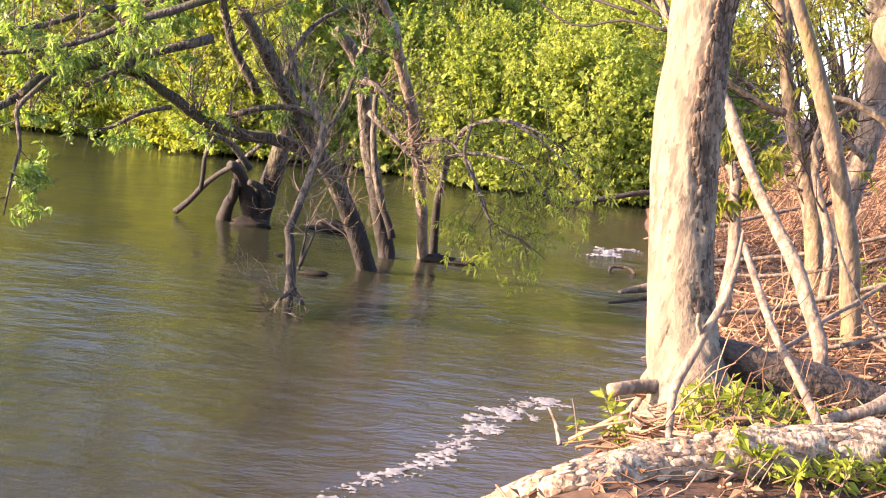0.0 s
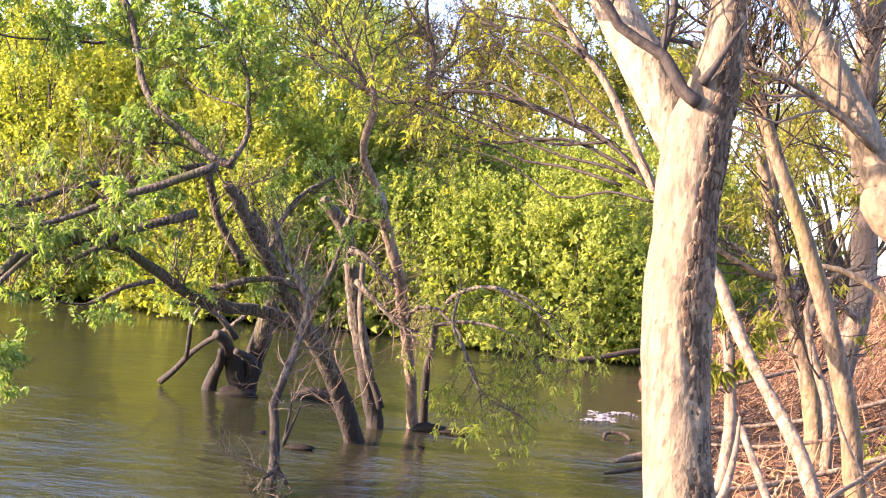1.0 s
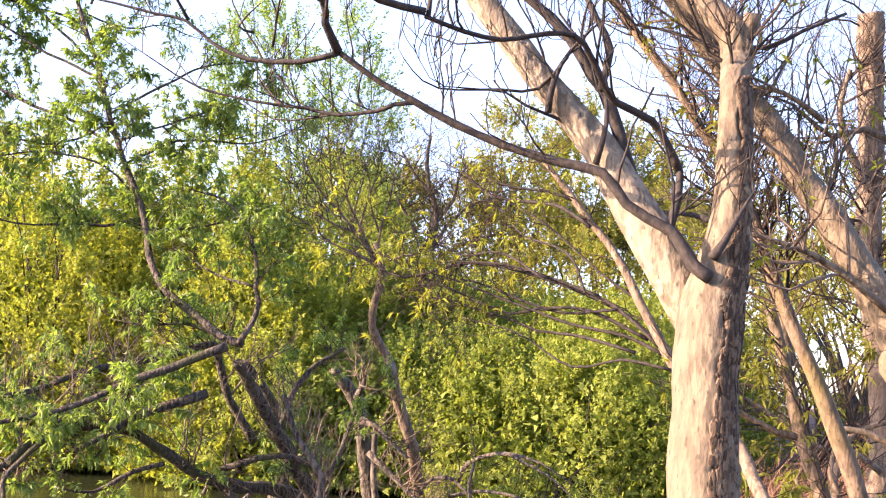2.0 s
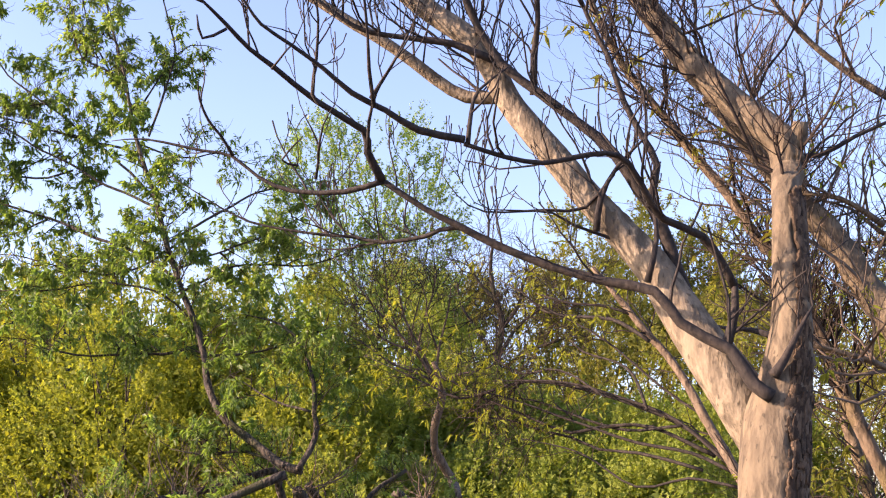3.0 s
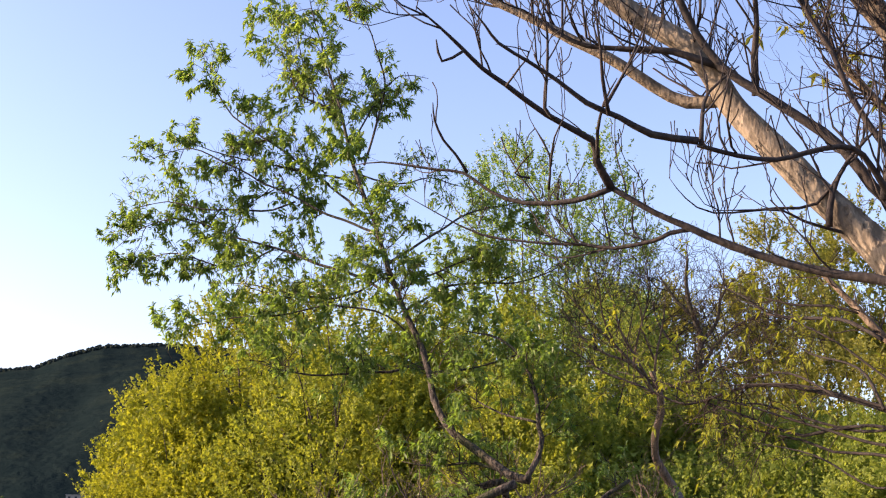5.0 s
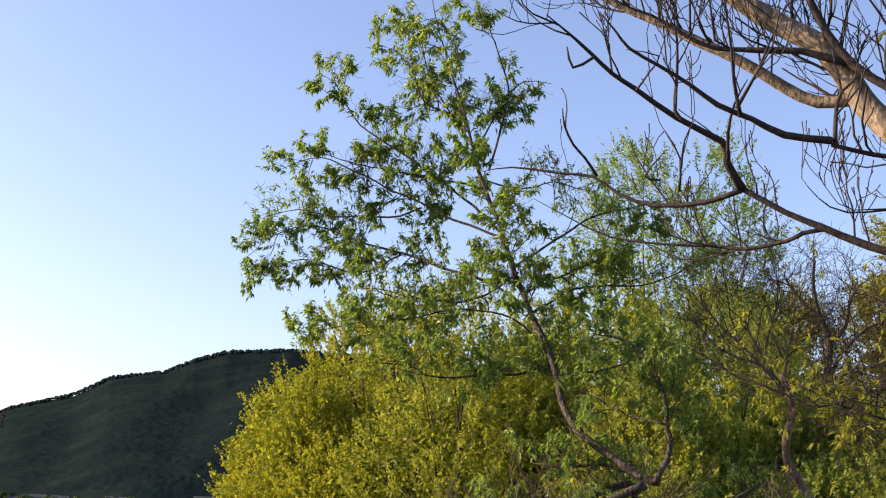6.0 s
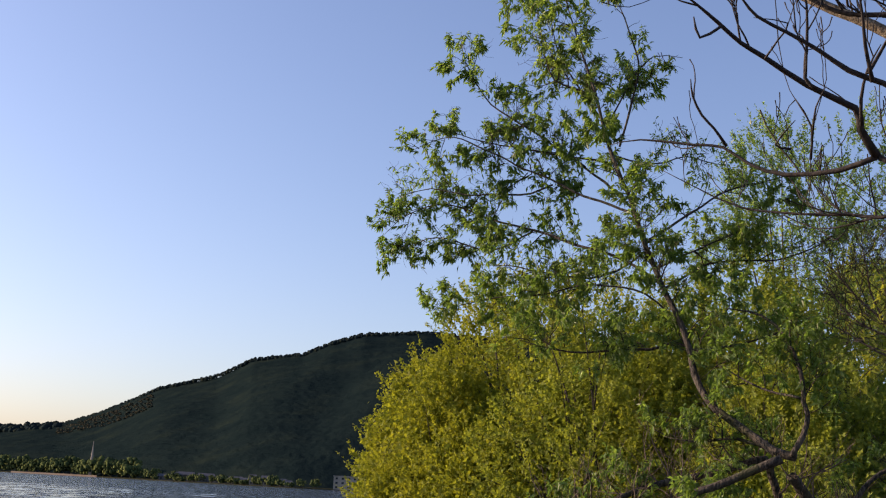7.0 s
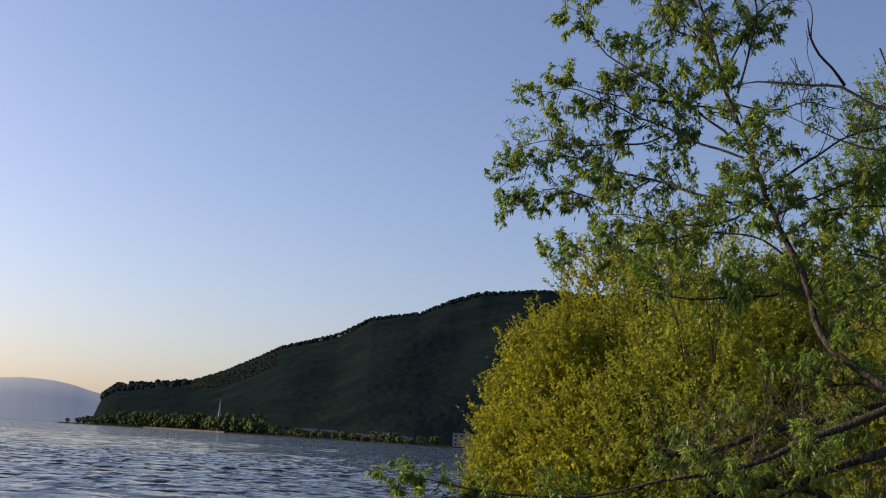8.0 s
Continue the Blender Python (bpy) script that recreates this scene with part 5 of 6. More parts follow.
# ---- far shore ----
# hill's shade and bluish distance haze are put into these near-black tones
HILL_DARK = speckled("hillside_toned_for_shade_haze", [(0.0055, 0.0120, 0.0130), (0.009, 0.017, 0.0170), (0.017, 0.026, 0.020)], 0.02, 0.6, rough=1.0, spec=0.0, depth=9.0)
HILL_TREE = speckled("hill_trees_toned_for_shade_haze", [(0.012, 0.021, 0.023), (0.015, 0.024, 0.025), (0.018, 0.027, 0.025), (0.026, 0.033, 0.025)], 0.012, 0.0, rough=1.0, spec=0.0, island=True)
# scrub toned lighter and tan to paint a sunlit patch
HILL_SCRUB = speckled("hill_scrub_toned_sunlit", [(0.016, 0.021, 0.017), (0.030, 0.032, 0.021), (0.060, 0.052, 0.034)], 0.012, 0.0, rough=1.0, spec=0.0, island=True)
# blue distance haze is put into the mountain's base colour
HAZE = speckled("haze_painted_mountain", [(0.365, 0.435, 0.455), (0.395, 0.465, 0.485)], 0.002, 0.0, rough=1.0, spec=0.0)


def polar(az, r, z):
    a = np.radians(az)
    return np.stack([-np.sin(a) * r, np.cos(a) * r, z], -1)


RIDGE_AZ = np.array([-12, 0, 12, 20, 27, 30, 31.5, 33, 35.4, 37, 39.7, 41, 42.4, 43.9, 46.3, 47.4, 47.9, 48.2, 48.5])
RIDGE_EL = np.array([3.5, 5.5, 7.0, 7.7, 7.95, 7.7, 7.2, 6.5, 6.1, 5.2, 4.4, 3.7, 3.0, 2.42, 2.10, 1.95, 1.6, 0.9, 0.0])
SHORE_R = lambda az: np.interp(az, [-12, 33, 36, 39, 42, 45, 48, 50], [820, 820, 880, 960, 1080, 1250, 1420, 1500])


def hill_height(az, r):
    r0 = SHORE_R(az) + 25
    r1 = r0 + 750
    u = np.clip((r - r0) / (r1 - r0), 0, 1)
    top = np.tan(np.radians(np.interp(az, RIDGE_AZ, RIDGE_EL))) * r1
    fold = 1 + 0.10 * np.sin(az * 1.1 + 4 * u) * np.sin(3.1 * u) * (1 - u)
    return top * (u ** 0.9) * fold


az = np.concatenate([np.linspace(-12, 16, 20), np.linspace(16.2, 26, 24), np.linspace(26.1, 48.6, 150)])
uu = np.linspace(0, 1, 160)
AZ, U = np.meshgrid(az, uu)
RR = SHORE_R(AZ) + 25 + 850 * U
rng = np.random.RandomState(5)
v = polar(AZ, RR, hill_height(AZ, RR) - 3)
flat = v.reshape(-1, 3)
crown = lumps(flat, 2.2, 0.03, 3) + rng.uniform(-0.8, 0.8, len(flat))
v[..., 2] += crown.reshape(AZ.shape) * np.clip(U * 12, 0, 1)
i = np.arange(AZ.size).reshape(AZ.shape)
q = np.stack([i[:-1, :-1], i[1:, :-1], i[1:, 1:], i[:-1, 1:]], -1).reshape(-1, 4)
tagged(new("backdrop_hill", mesh_of("hill", v.reshape(-1, 3), [q], HILL_DARK)), "wooded hill across the lake, shade and haze in its colour", "hill", kind="structure")


def canopies(rng, centres, sizes, squash=0.8, rows=5, cols=7, even=0.0):
    """Uneven round tree crowns, one small closed shape each."""
    th = np.linspace(0.0, np.pi * 0.75, rows)
    ph = np.arange(cols) * 2 * np.pi / cols
    T, Pp = np.meshgrid(th, ph, indexing="ij")
    ball = np.stack([np.sin(T) * np.cos(Pp), np.sin(T) * np.sin(Pp), np.cos(T) * squash], -1).reshape(-1, 3)
    v = centres[:, None] + ball[None] * sizes[:, None, None] * rng.uniform(0.7 + 0.2 * even, 1.25 - 0.15 * even, (len(centres), len(ball), 1))
    i = np.arange(rows * cols).reshape(rows, cols)
    j = np.roll(i, -1, axis=1)
    q = np.stack([i[:-1], i[1:], j[1:], j[:-1]], -1).reshape(-1, 4)
    return v.reshape(-1, 3), (q[None] + (np.arange(len(centres)) * rows * cols)[:, None, None]).reshape(-1, 4)


# woods along the crest, taller ones on the point, thin dry scrub toned as a sunlit patch high on its flank
def woods(name, label, n, az, u, size, material, sink=0.1, squash=0.5):
    a, w = rng.uniform(*az, n), rng.uniform(*u, n)
    r = SHORE_R(a) + 25 + 760 * w
    s = rng.uniform(*size, n)
    v, q = canopies(rng, polar(a, r, hill_height(a, r) - 3 + s * sink), s, squash, 4, 5, even=0.5)
    tagged(new(name, mesh_of(name, v, [q], material)), label, "forest", kind="stuff")


woods("hill_crest_woods", "shade-toned trees along the crest of the hill", 1100, (17.5, 47.6), (0.96, 1.0), (1.5, 3.0), HILL_TREE, 0.45, 0.95)
woods("point_woods", "taller shade-toned trees at the low end of the hill", 150, (44.0, 48.0), (0.80, 0.99), (3.5, 7.5), HILL_TREE, 0.3, 0.8)
woods("hill_scrub", "thin dry scrub high on the hillside, toned as sunlit", 500, (40.0, 44.2), (0.66, 0.92), (1.0, 2.4), HILL_SCRUB, 0.5, 0.5)

# distant mountain beyond the point, haze put into its blue-grey colour
M_AZ = np.array([47.0, 47.7, 49.4, 50.2, 51.7, 52.7, 54, 56, 58, 60])
M_EL = np.array([1.2, 1.32, 1.75, 1.9, 1.96, 1.85, 1.7, 1.3, 0.8, 0.0])
az = np.linspace(47, 60, 90)
top = np.tan(np.radians(np.interp(az, M_AZ, M_EL))) * 4200 * (1 + 0.004 * np.sin(az * 4.1))
v = np.concatenate([polar(az, np.full(90, 3400.0), np.full(90, -2.0)), polar(az, np.full(90, 3800.0), top * 0.55), polar(az, np.full(90, 4200.0), top), polar(az, np.full(90, 4500.0), np.full(90, -2.0))])
i = np.arange(len(v)).reshape(4, 90)
q = np.stack([i[:-1, :-1], i[1:, :-1], i[1:, 1:], i[:-1, 1:]], -1).reshape(-1, 4)
tagged(new("backdrop_mountain", mesh_of("mountain", v, [q], HAZE)), "mountain far beyond the lake, blue haze in its colour", "mountain", kind="structure")

# low shore strip, its trees and its village
SAND = speckled("pale_beach_sand", [(0.13, 0.11, 0.09), (0.18, 0.155, 0.12)], 0.05, 0.0, rough=1.0, spec=0.0)
SHORE_GRASS = speckled("dull_shore_grass", [(0.03, 0.034, 0.02), (0.05, 0.052, 0.03)], 0.05, 0.0, rough=1.0, spec=0.0)


def strip(name, label, az0, az1, inner, outer, rise, material):
    az = np.linspace(az0, az1, 160)
    v = np.concatenate([polar(az, SHORE_R(az) + inner, np.full(160, -0.5)), polar(az, SHORE_R(az) + inner + 6, np.full(160, rise)), polar(az, SHORE_R(az) + outer, np.full(160, rise + 0.8))])
    i = np.arange(len(v)).reshape(3, 160)
    q = np.stack([i[:-1, :-1], i[1:, :-1], i[1:, 1:], i[:-1, 1:]], -1).reshape(-1, 4)
    tagged(new(name, mesh_of(name, v, [q], material)), label, "shore", kind="structure")


strip("far_shore", "dull green shore strip across the lake", -12, 49.9, -2, 70, 0.7, SHORE_GRASS)
strip("far_beach", "short pale beach on the far shore", 42.2, 46.0, -12, 0, 0.9, SAND)

SHORE_LEAF = speckled("shore_tree_leaf", [(0.034, 0.050, 0.022), (0.062, 0.085, 0.032), (0.115, 0.135, 0.046)], 0.3, 0.0, rough=1.0, spec=0.0, island=True)


def shore_tree(seed, az, back, height, width):
    """A far tree: trunk and a crown of many small clumps."""
    rng = np.random.RandomState(seed)
    ob = thing("shore_tree", "green tree on the far shore", "tree", "trees along the far shore")
    base = polar(np.array([az]), SHORE_R(np.array([az])) + back, np.array([0.8]))[0]
    line = np.array([[base + np.array([0, 0, h]) for h in np.linspace(-0.5, height * 0.5, 4)]])
    w, qq = tubes(line, np.array([[0.35, 0.3, 0.25, 0.12]]), 6)
    part("trunk", mesh_of("trunk", w, [qq], BARK_WILLOW), ob)
    n = 64
    d = unit(rng.normal(size=(n, 3))) * rng.uniform(0.3, 1, (n, 1)) ** 0.5
    c = base + np.array([0, 0, height * 0.55]) + d * np.array([width / 2, width / 2, height * 0.45])
    w, qq = canopies(rng, c, rng.uniform(0.06, 0.15, n) * width, 0.8, 3, 5)
    part("crown", mesh_of("crown", w, [qq], SHORE_LEAF), ob)


rng = np.random.RandomState(77)
for n in range(34):
    a = 49.4 - 0.30 * n + rng.uniform(-0.1, 0.1)
    tall = 6 + 11 * min(1, n / 8) * rng.uniform(0.6, 1.1) if n < 30 else 9
    shore_tree(300 + n, a, rng.uniform(6, 30), tall, tall * rng.uniform(0.9, 1.5))
for n, a in enumerate((38.6, 37.7, 36.4, 35.9, 34.9, 34.0, 32.6, 31.9)):
    shore_tree(360 + n, a, rng.uniform(5, 12), rng.uniform(5, 9), rng.uniform(6, 10))

for n in range(16):
    shore_tree(380 + n, 39.4 - 0.42 * n + rng.uniform(-0.15, 0.15), rng.uniform(2, 7), rng.uniform(3, 6), rng.uniform(5, 9))


def block(x0, y0, z0, x1, y1, z1):
    v = np.array(list(itertools.product((x0, x1), (y0, y1), (z0, z1))), float)
    return v, np.array([[0, 1, 3, 2], [4, 6, 7, 5], [0, 4, 5, 1], [2, 3, 7, 6], [0, 2, 6, 4], [1, 5, 7, 3]])


PLASTER = speckled("weathered_plaster", [(0.08, 0.08, 0.08), (0.16, 0.16, 0.155)], 0.4, 0.0)
CREAM = speckled("cream_wall", [(0.26, 0.23, 0.19), (0.36, 0.32, 0.27)], 0.4, 0.0)
ROOF = speckled("grey_tile_roof", [(0.05, 0.055, 0.065), (0.10, 0.105, 0.12)], 0.6, 0.0)
PANE = speckled("dark_window_glass", [(0.02, 0.025, 0.03), (0.03, 0.035, 0.04)], 1.0, 0.0, rough=0.15)


def house(az, back, wide, deep, tall, wall_material, name="house", label="small grey lakeside house with a tiled roof", flat=False):
    ob = thing(name, label, "house", "village on the far shore" if name == "house" else "")
    base = polar(np.array([az]), SHORE_R(np.array([az])) + back, np.array([0.6]))[0]
    ob.matrix_world = Matrix.Translation(Vector(base)) @ Matrix.Rotation(radians(az), 4, "Z")
    v, q = block(-wide / 2, -deep / 2, 0, wide / 2, deep / 2, tall)
    part("wall", mesh_of("wall", v, [q], wall_material, False), ob)
    if flat:
        v, q = block(-wide / 2 - 0.4, -deep / 2 - 0.4, tall, wide / 2 + 0.4, deep / 2 + 0.4, tall + 0.5)
        part("roof", mesh_of("roof", v, [q], wall_material, False), ob)
    else:
        e, h = 0.7, deep * 0.28
        v = np.array([(-wide / 2 - e, -deep / 2 - e, tall), (wide / 2 + e, -deep / 2 - e, tall), (wide / 2 + e, deep / 2 + e, tall), (-wide / 2 - e, deep / 2 + e, tall), (-wide / 2, 0, tall + h), (wide / 2, 0, tall + h)])
        part("roof", mesh_of("roof", v, [np.array([[0, 1, 5, 4], [2, 3, 4, 5], [3, 2, 1, 0]]), np.array([[1, 2, 5], [3, 0, 4]])], ROOF, False), ob)
    for storey in range(max(1, int(tall // 3))):
        for k in range(max(2, int(wide // 4))):
            x = -wide / 2 + (k + 0.5) * wide / max(2, int(wide // 4))
            v, q = block(x - 0.8, -deep / 2 - 0.06, 0.9 + 3 * storey, x + 0.8, -deep / 2 + 0.02, 2.3 + 3 * storey)
            part("window", mesh_of("window", v, [q], PANE, False), ob)


for n in range(22):
    a = 39.5 - n * 0.30 + rng.uniform(-0.1, 0.1)
    house(a, rng.uniform(10, 34), rng.uniform(5, 9), rng.uniform(6, 9), rng.choice([2.8, 3.2, 5.2]), PLASTER if n % 3 else CREAM)
house(30.45, 6, 17, 12, 9.0, CREAM, "lakeside_building", "cream flat-roofed building by the far shore", True)

spire = thing("shore_tower", "pale pointed tower among the far shore trees", "tower")
base = polar(np.array([42.5]), SHORE_R(np.array([42.5])) + 8, np.array([0.8]))[0]
line = np.array([[base + np.array([0, 0, h]) for h in (0, 9, 17, 25, 31.5)]])
v, q = tubes(line, np.array([[1.7, 1.5, 1.1, 0.6, 0.15]]), 6)
part("shaft", mesh_of("shaft", v, [q], CREAM, False), spire)

# ---- things on the bank and in the shallows ----
LOG_PALE = bark("barkless_sunbleached_wood", (0.37, 0.275, 0.172), (0.11, 0.072, 0.042), (0.23, 0.16, 0.098), stretch=(2.5, 10, 10), bump=1.0, spots=0.6)
LOG_FLAKE = speckled("peeling_tan_bark", [(0.10, 0.065, 0.038), (0.24, 0.168, 0.104), (0.42, 0.315, 0.205)], 14.0, 0.5, island=True)
# the pale tree's shade on the dark log is put into this bark colour
LOG_DARK = bark("log_bark_toned_for_shade", (0.048, 0.0336, 0.0216), (0.0168, 0.012, 0.0084), (0.0312, 0.0216, 0.0144), stretch=(4, 12, 12), bump=0.9)
STALK = speckled("dry_reed_stalk", [(0.068, 0.035, 0.0189), (0.17, 0.0949, 0.0529), (0.306, 0.185, 0.109)], 3.0, 0.2, island=True)
PLANT = leaf("broad_green_leaf", [(0.096, 0.138, 0.018), (0.18, 0.228, 0.0336), (0.3, 0.324, 0.072)], (1.5, 1.4, 0.6))
FOAM = speckled("wave_foam", [(0.10, 0.092, 0.080), (0.31, 0.295, 0.275)], 26.0, 0.5, rough=0.4)
STONE = speckled("wet_dark_stone", [(0.008, 0.007, 0.006), (0.02, 0.017, 0.013)], 7.0, 0.8, rough=0.8, spec=0.15)


def wood(name, label, pts, material, sides=12, category="log", rough=0.12, scale=8, piece="stem"):
    """A loose piece of wood along a curve of (x, y, z, radius), with worn uneven sides and closed ends."""
    ob = thing(name, label, category)
    c = spline(pts, 0.04)
    c[:, :3] += np.stack([lumps(c[:, :3], 1, 6, len(label) + i) for i in range(3)], 1) * np.minimum(c[:, 3] * 0.9, 0.014)[:, None]
    v, q = tubes(c[None, :, :3], c[None, :, 3], sides)
    out = unit(v - np.repeat(c[:, :3], sides, axis=0))
    v = v + out * (lumps(v, rough, scale, len(name)) + lumps(v, rough * 0.6, scale * 4, 3))[:, None] * np.repeat(c[:, 3], sides)[:, None]
    n = len(v)
    part(piece, mesh_of(piece, v, [q, np.arange(n - sides, n)[None, :], np.arange(sides)[None, ::-1]], material), ob)
    return ob


def twig_on(ob, pts, material, name="twig", sides=7):
    c = spline(pts, 0.05)
    v, q = tubes(c[None, :, :3], c[None, :, 3], sides)
    part(name, mesh_of(name, v, [q, np.arange(len(v) - sides, len(v))[None, :]], material), ob)


LOG_LINE = [(0.35, 4.06, 0.30, 0.040), (0.47, 4.05, 0.36, 0.060), (0.60, 4.02, 0.42, 0.080), (0.95, 4.22, 0.46, 0.095), (1.30, 4.35, 0.50, 0.110), (1.67, 4.46, 0.53, 0.110), (1.97, 4.55, 0.55, 0.105), (2.31, 4.61, 0.58, 0.095)]
log = wood("fallen_log", "sun-bleached fallen log at the water's edge", LOG_LINE, LOG_PALE, 40, rough=0.17, scale=15)
twig_on(log, [(0.60, 4.28, 0.50, 0.010), (0.58, 4.33, 0.57, 0.007), (0.55, 4.36, 0.62, 0.004)], LOG_PALE, "stub")
wood("dark_log", "damp dark log lying against the pale tree", [(1.39, 5.55, 0.68, 0.100), (1.57, 5.52, 0.66, 0.095), (1.80, 5.50, 0.60, 0.098), (2.06, 5.48, 0.56, 0.085), (2.33, 5.46, 0.51, 0.090), (2.64, 5.44, 0.47, 0.080)], LOG_DARK, 28, rough=0.2, scale=11)
wood("grey_branch", "weathered forked branch over the dark log", [(1.72, 4.62, 0.62, 0.022), (1.95, 4.72, 0.68, 0.03), (2.2, 4.85, 0.78, 0.035), (2.6, 5.0, 0.9, 0.035)], BARK_TAN, 8, "branch")
fork = wood("propped_branch", "pale forked branch propped against the tree foot", [(1.06, 4.46, 0.45, 0.012), (1.08, 4.62, 0.62, 0.018), (1.10, 4.66, 0.71, 0.022), (1.20, 4.72, 0.89, 0.022), (1.28, 4.78, 1.04, 0.018), (1.33, 4.85, 1.2, 0.012), (1.35, 4.9, 1.35, 0.006)], BARK_TAN, 8, "branch")
twig_on(fork, [(1.20, 4.72, 0.89, 0.014), (1.17, 4.71, 0.95, 0.011), (1.165, 4.7, 1.0, 0.009)], BARK_TAN)
wood("cut_branch", "short cut branch pointing over the water", [(0.94, 5.24, 0.49, 0.036), (1.05, 5.3, 0.5, 0.036), (1.2, 5.38, 0.5, 0.04), (1.34, 5.44, 0.48, 0.045)], BARK_TAN, 12, "branch")
wood("driftwood", "wet driftwood caught at the waterline", [(1.95, 11.1, 0.03, 0.02), (2.15, 11.2, 0.07, 0.04), (2.35, 11.3, 0.12, 0.045), (2.6, 11.5, 0.15, 0.04)], BARK_TAN, 10)
wood("driftwood", "dark driftwood branch at the waterline", [(1.75, 10.5, 0.02, 0.012), (1.95, 10.6, 0.05, 0.02), (2.3, 10.7, 0.12, 0.025)], LOG_DARK, 8)
wood("driftwood", "dark curved driftwood by the waterline", [(2.08, 12.7, 0.0, 0.018), (2.13, 12.8, 0.045, 0.02), (2.3, 12.8, 0.05, 0.02), (2.36, 12.7, 0.0, 0.018)], LOG_DARK, 8)
for n, p in enumerate([[(3.2, 24.0, 0.1, 0.05), (4.2, 25.0, 0.3, 0.06), (5.2, 25.4, 0.4, 0.06)], [(2.6, 26.4, 0.05, 0.05), (3.6, 26.0, 0.2, 0.05), (4.4, 26.3, 0.3, 0.04)], [(2.4, 20.5, 0.05, 0.04), (3.4, 20.8, 0.25, 0.05), (4.6, 21.2, 0.5, 0.05)],
                       [(-9.6, 24.4, 0.0, 0.05), (-8.4, 24.8, 0.25, 0.05), (-7.2, 25.2, 0.3, 0.05)], [(-6.4, 24.4, 0.0, 0.05), (-5.6, 25.0, 0.2, 0.06), (-4.6, 25.6, 0.2, 0.05)], [(-11.5, 26.6, 0.02, 0.06), (-10.5, 27.0, 0.3, 0.06), (-9.4, 27.0, 0.2, 0.05)], [(-2.4, 24.6, 0.0, 0.05), (-1.6, 24.2, 0.25, 0.06), (-0.4, 24.0, 0.15, 0.05)]]):
    wood("driftwood", "dark dead branch along the far waterline", p, LOG_DARK, 7)

# roots of the pale tree
for n, (a, reach, r) in enumerate([(215, 0.36, 0.035), (250, 0.42, 0.04), (280, 0.40, 0.035), (80, 0.4, 0.05), (140, 0.36, 0.04)]):
    ca, sa = math.cos(radians(a)), math.sin(radians(a))
    pts = []
    for u in np.linspace(0, 1, 6):
        x, y = 1.37 + ca * (0.12 + reach * u), 5.57 + sa * (0.12 + reach * u)
        g = float(ground_height(x, y))
        pts.append((x + 0.03 * math.sin(9 * u + n), y + 0.03 * math.cos(7 * u + n), max(0.56 * (1 - u) ** 2.2 + g * (1 - (1 - u) ** 2.2), g - 0.02) + 0.02 * (1 - u), r * (1 - 0.75 * u)))
    limb(bank_tree, "root", pts, 9)
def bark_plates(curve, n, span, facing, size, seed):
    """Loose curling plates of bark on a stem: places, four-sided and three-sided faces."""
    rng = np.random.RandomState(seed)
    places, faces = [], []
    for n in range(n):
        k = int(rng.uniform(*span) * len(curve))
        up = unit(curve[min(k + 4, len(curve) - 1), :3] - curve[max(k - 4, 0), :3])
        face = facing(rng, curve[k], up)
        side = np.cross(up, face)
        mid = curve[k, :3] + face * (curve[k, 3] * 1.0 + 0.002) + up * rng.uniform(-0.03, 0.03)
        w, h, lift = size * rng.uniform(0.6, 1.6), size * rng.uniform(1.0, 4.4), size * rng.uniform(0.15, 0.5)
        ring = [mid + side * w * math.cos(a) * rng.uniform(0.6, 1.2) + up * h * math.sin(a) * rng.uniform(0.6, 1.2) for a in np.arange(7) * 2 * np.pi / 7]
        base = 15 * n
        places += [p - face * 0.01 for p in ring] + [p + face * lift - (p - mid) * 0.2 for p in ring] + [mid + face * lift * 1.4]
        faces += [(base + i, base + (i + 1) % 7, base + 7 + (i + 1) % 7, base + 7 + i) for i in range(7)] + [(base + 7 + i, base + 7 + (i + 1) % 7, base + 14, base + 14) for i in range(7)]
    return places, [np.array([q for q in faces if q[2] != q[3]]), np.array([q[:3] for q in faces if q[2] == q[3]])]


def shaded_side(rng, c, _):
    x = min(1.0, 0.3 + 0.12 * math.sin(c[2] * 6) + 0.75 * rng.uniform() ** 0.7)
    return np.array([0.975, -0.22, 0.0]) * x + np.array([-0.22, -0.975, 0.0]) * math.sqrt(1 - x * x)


def upper_side(rng, _, up):
    d = rng.normal(size=3) + np.array([0, -0.5, 1.4])
    return unit(d - up * (d @ up))


# flaking strip whose dark plates also paint shade over the trunk's right side
BARK_FLAKE = speckled("flaking_bark_darkened_for_shade", [(0.035, 0.024, 0.015), (0.075, 0.052, 0.033), (0.13, 0.092, 0.058)], 30.0, 0.5, island=True)
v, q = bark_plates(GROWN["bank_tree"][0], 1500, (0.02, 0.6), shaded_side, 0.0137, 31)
tagged(part("loose_bark", mesh_of("loose_bark", v, q, BARK_FLAKE, False), bank_tree, "flaking bark plates, darkened to deepen the trunk's shade"), kind="stuff")
v, q = bark_plates(spline(LOG_LINE, 0.04), 520, (0.0, 0.99), upper_side, 0.012, 32)
tagged(part("loose_bark", mesh_of("loose_bark", v, q, LOG_FLAKE, False), log, "peeling tan bark plates"), kind="stuff")
# knuckle of old wood on its foot, and a small knob on its side
limb(bank_tree, "burl", [(1.31, 5.53, 0.96, 0.05), (1.23, 5.48, 0.85, 0.06), (1.185, 5.46, 0.76, 0.062), (1.20, 5.45, 0.66, 0.055), (1.23, 5.45, 0.55, 0.06), (1.25, 5.45, 0.40, 0.075)], 10)
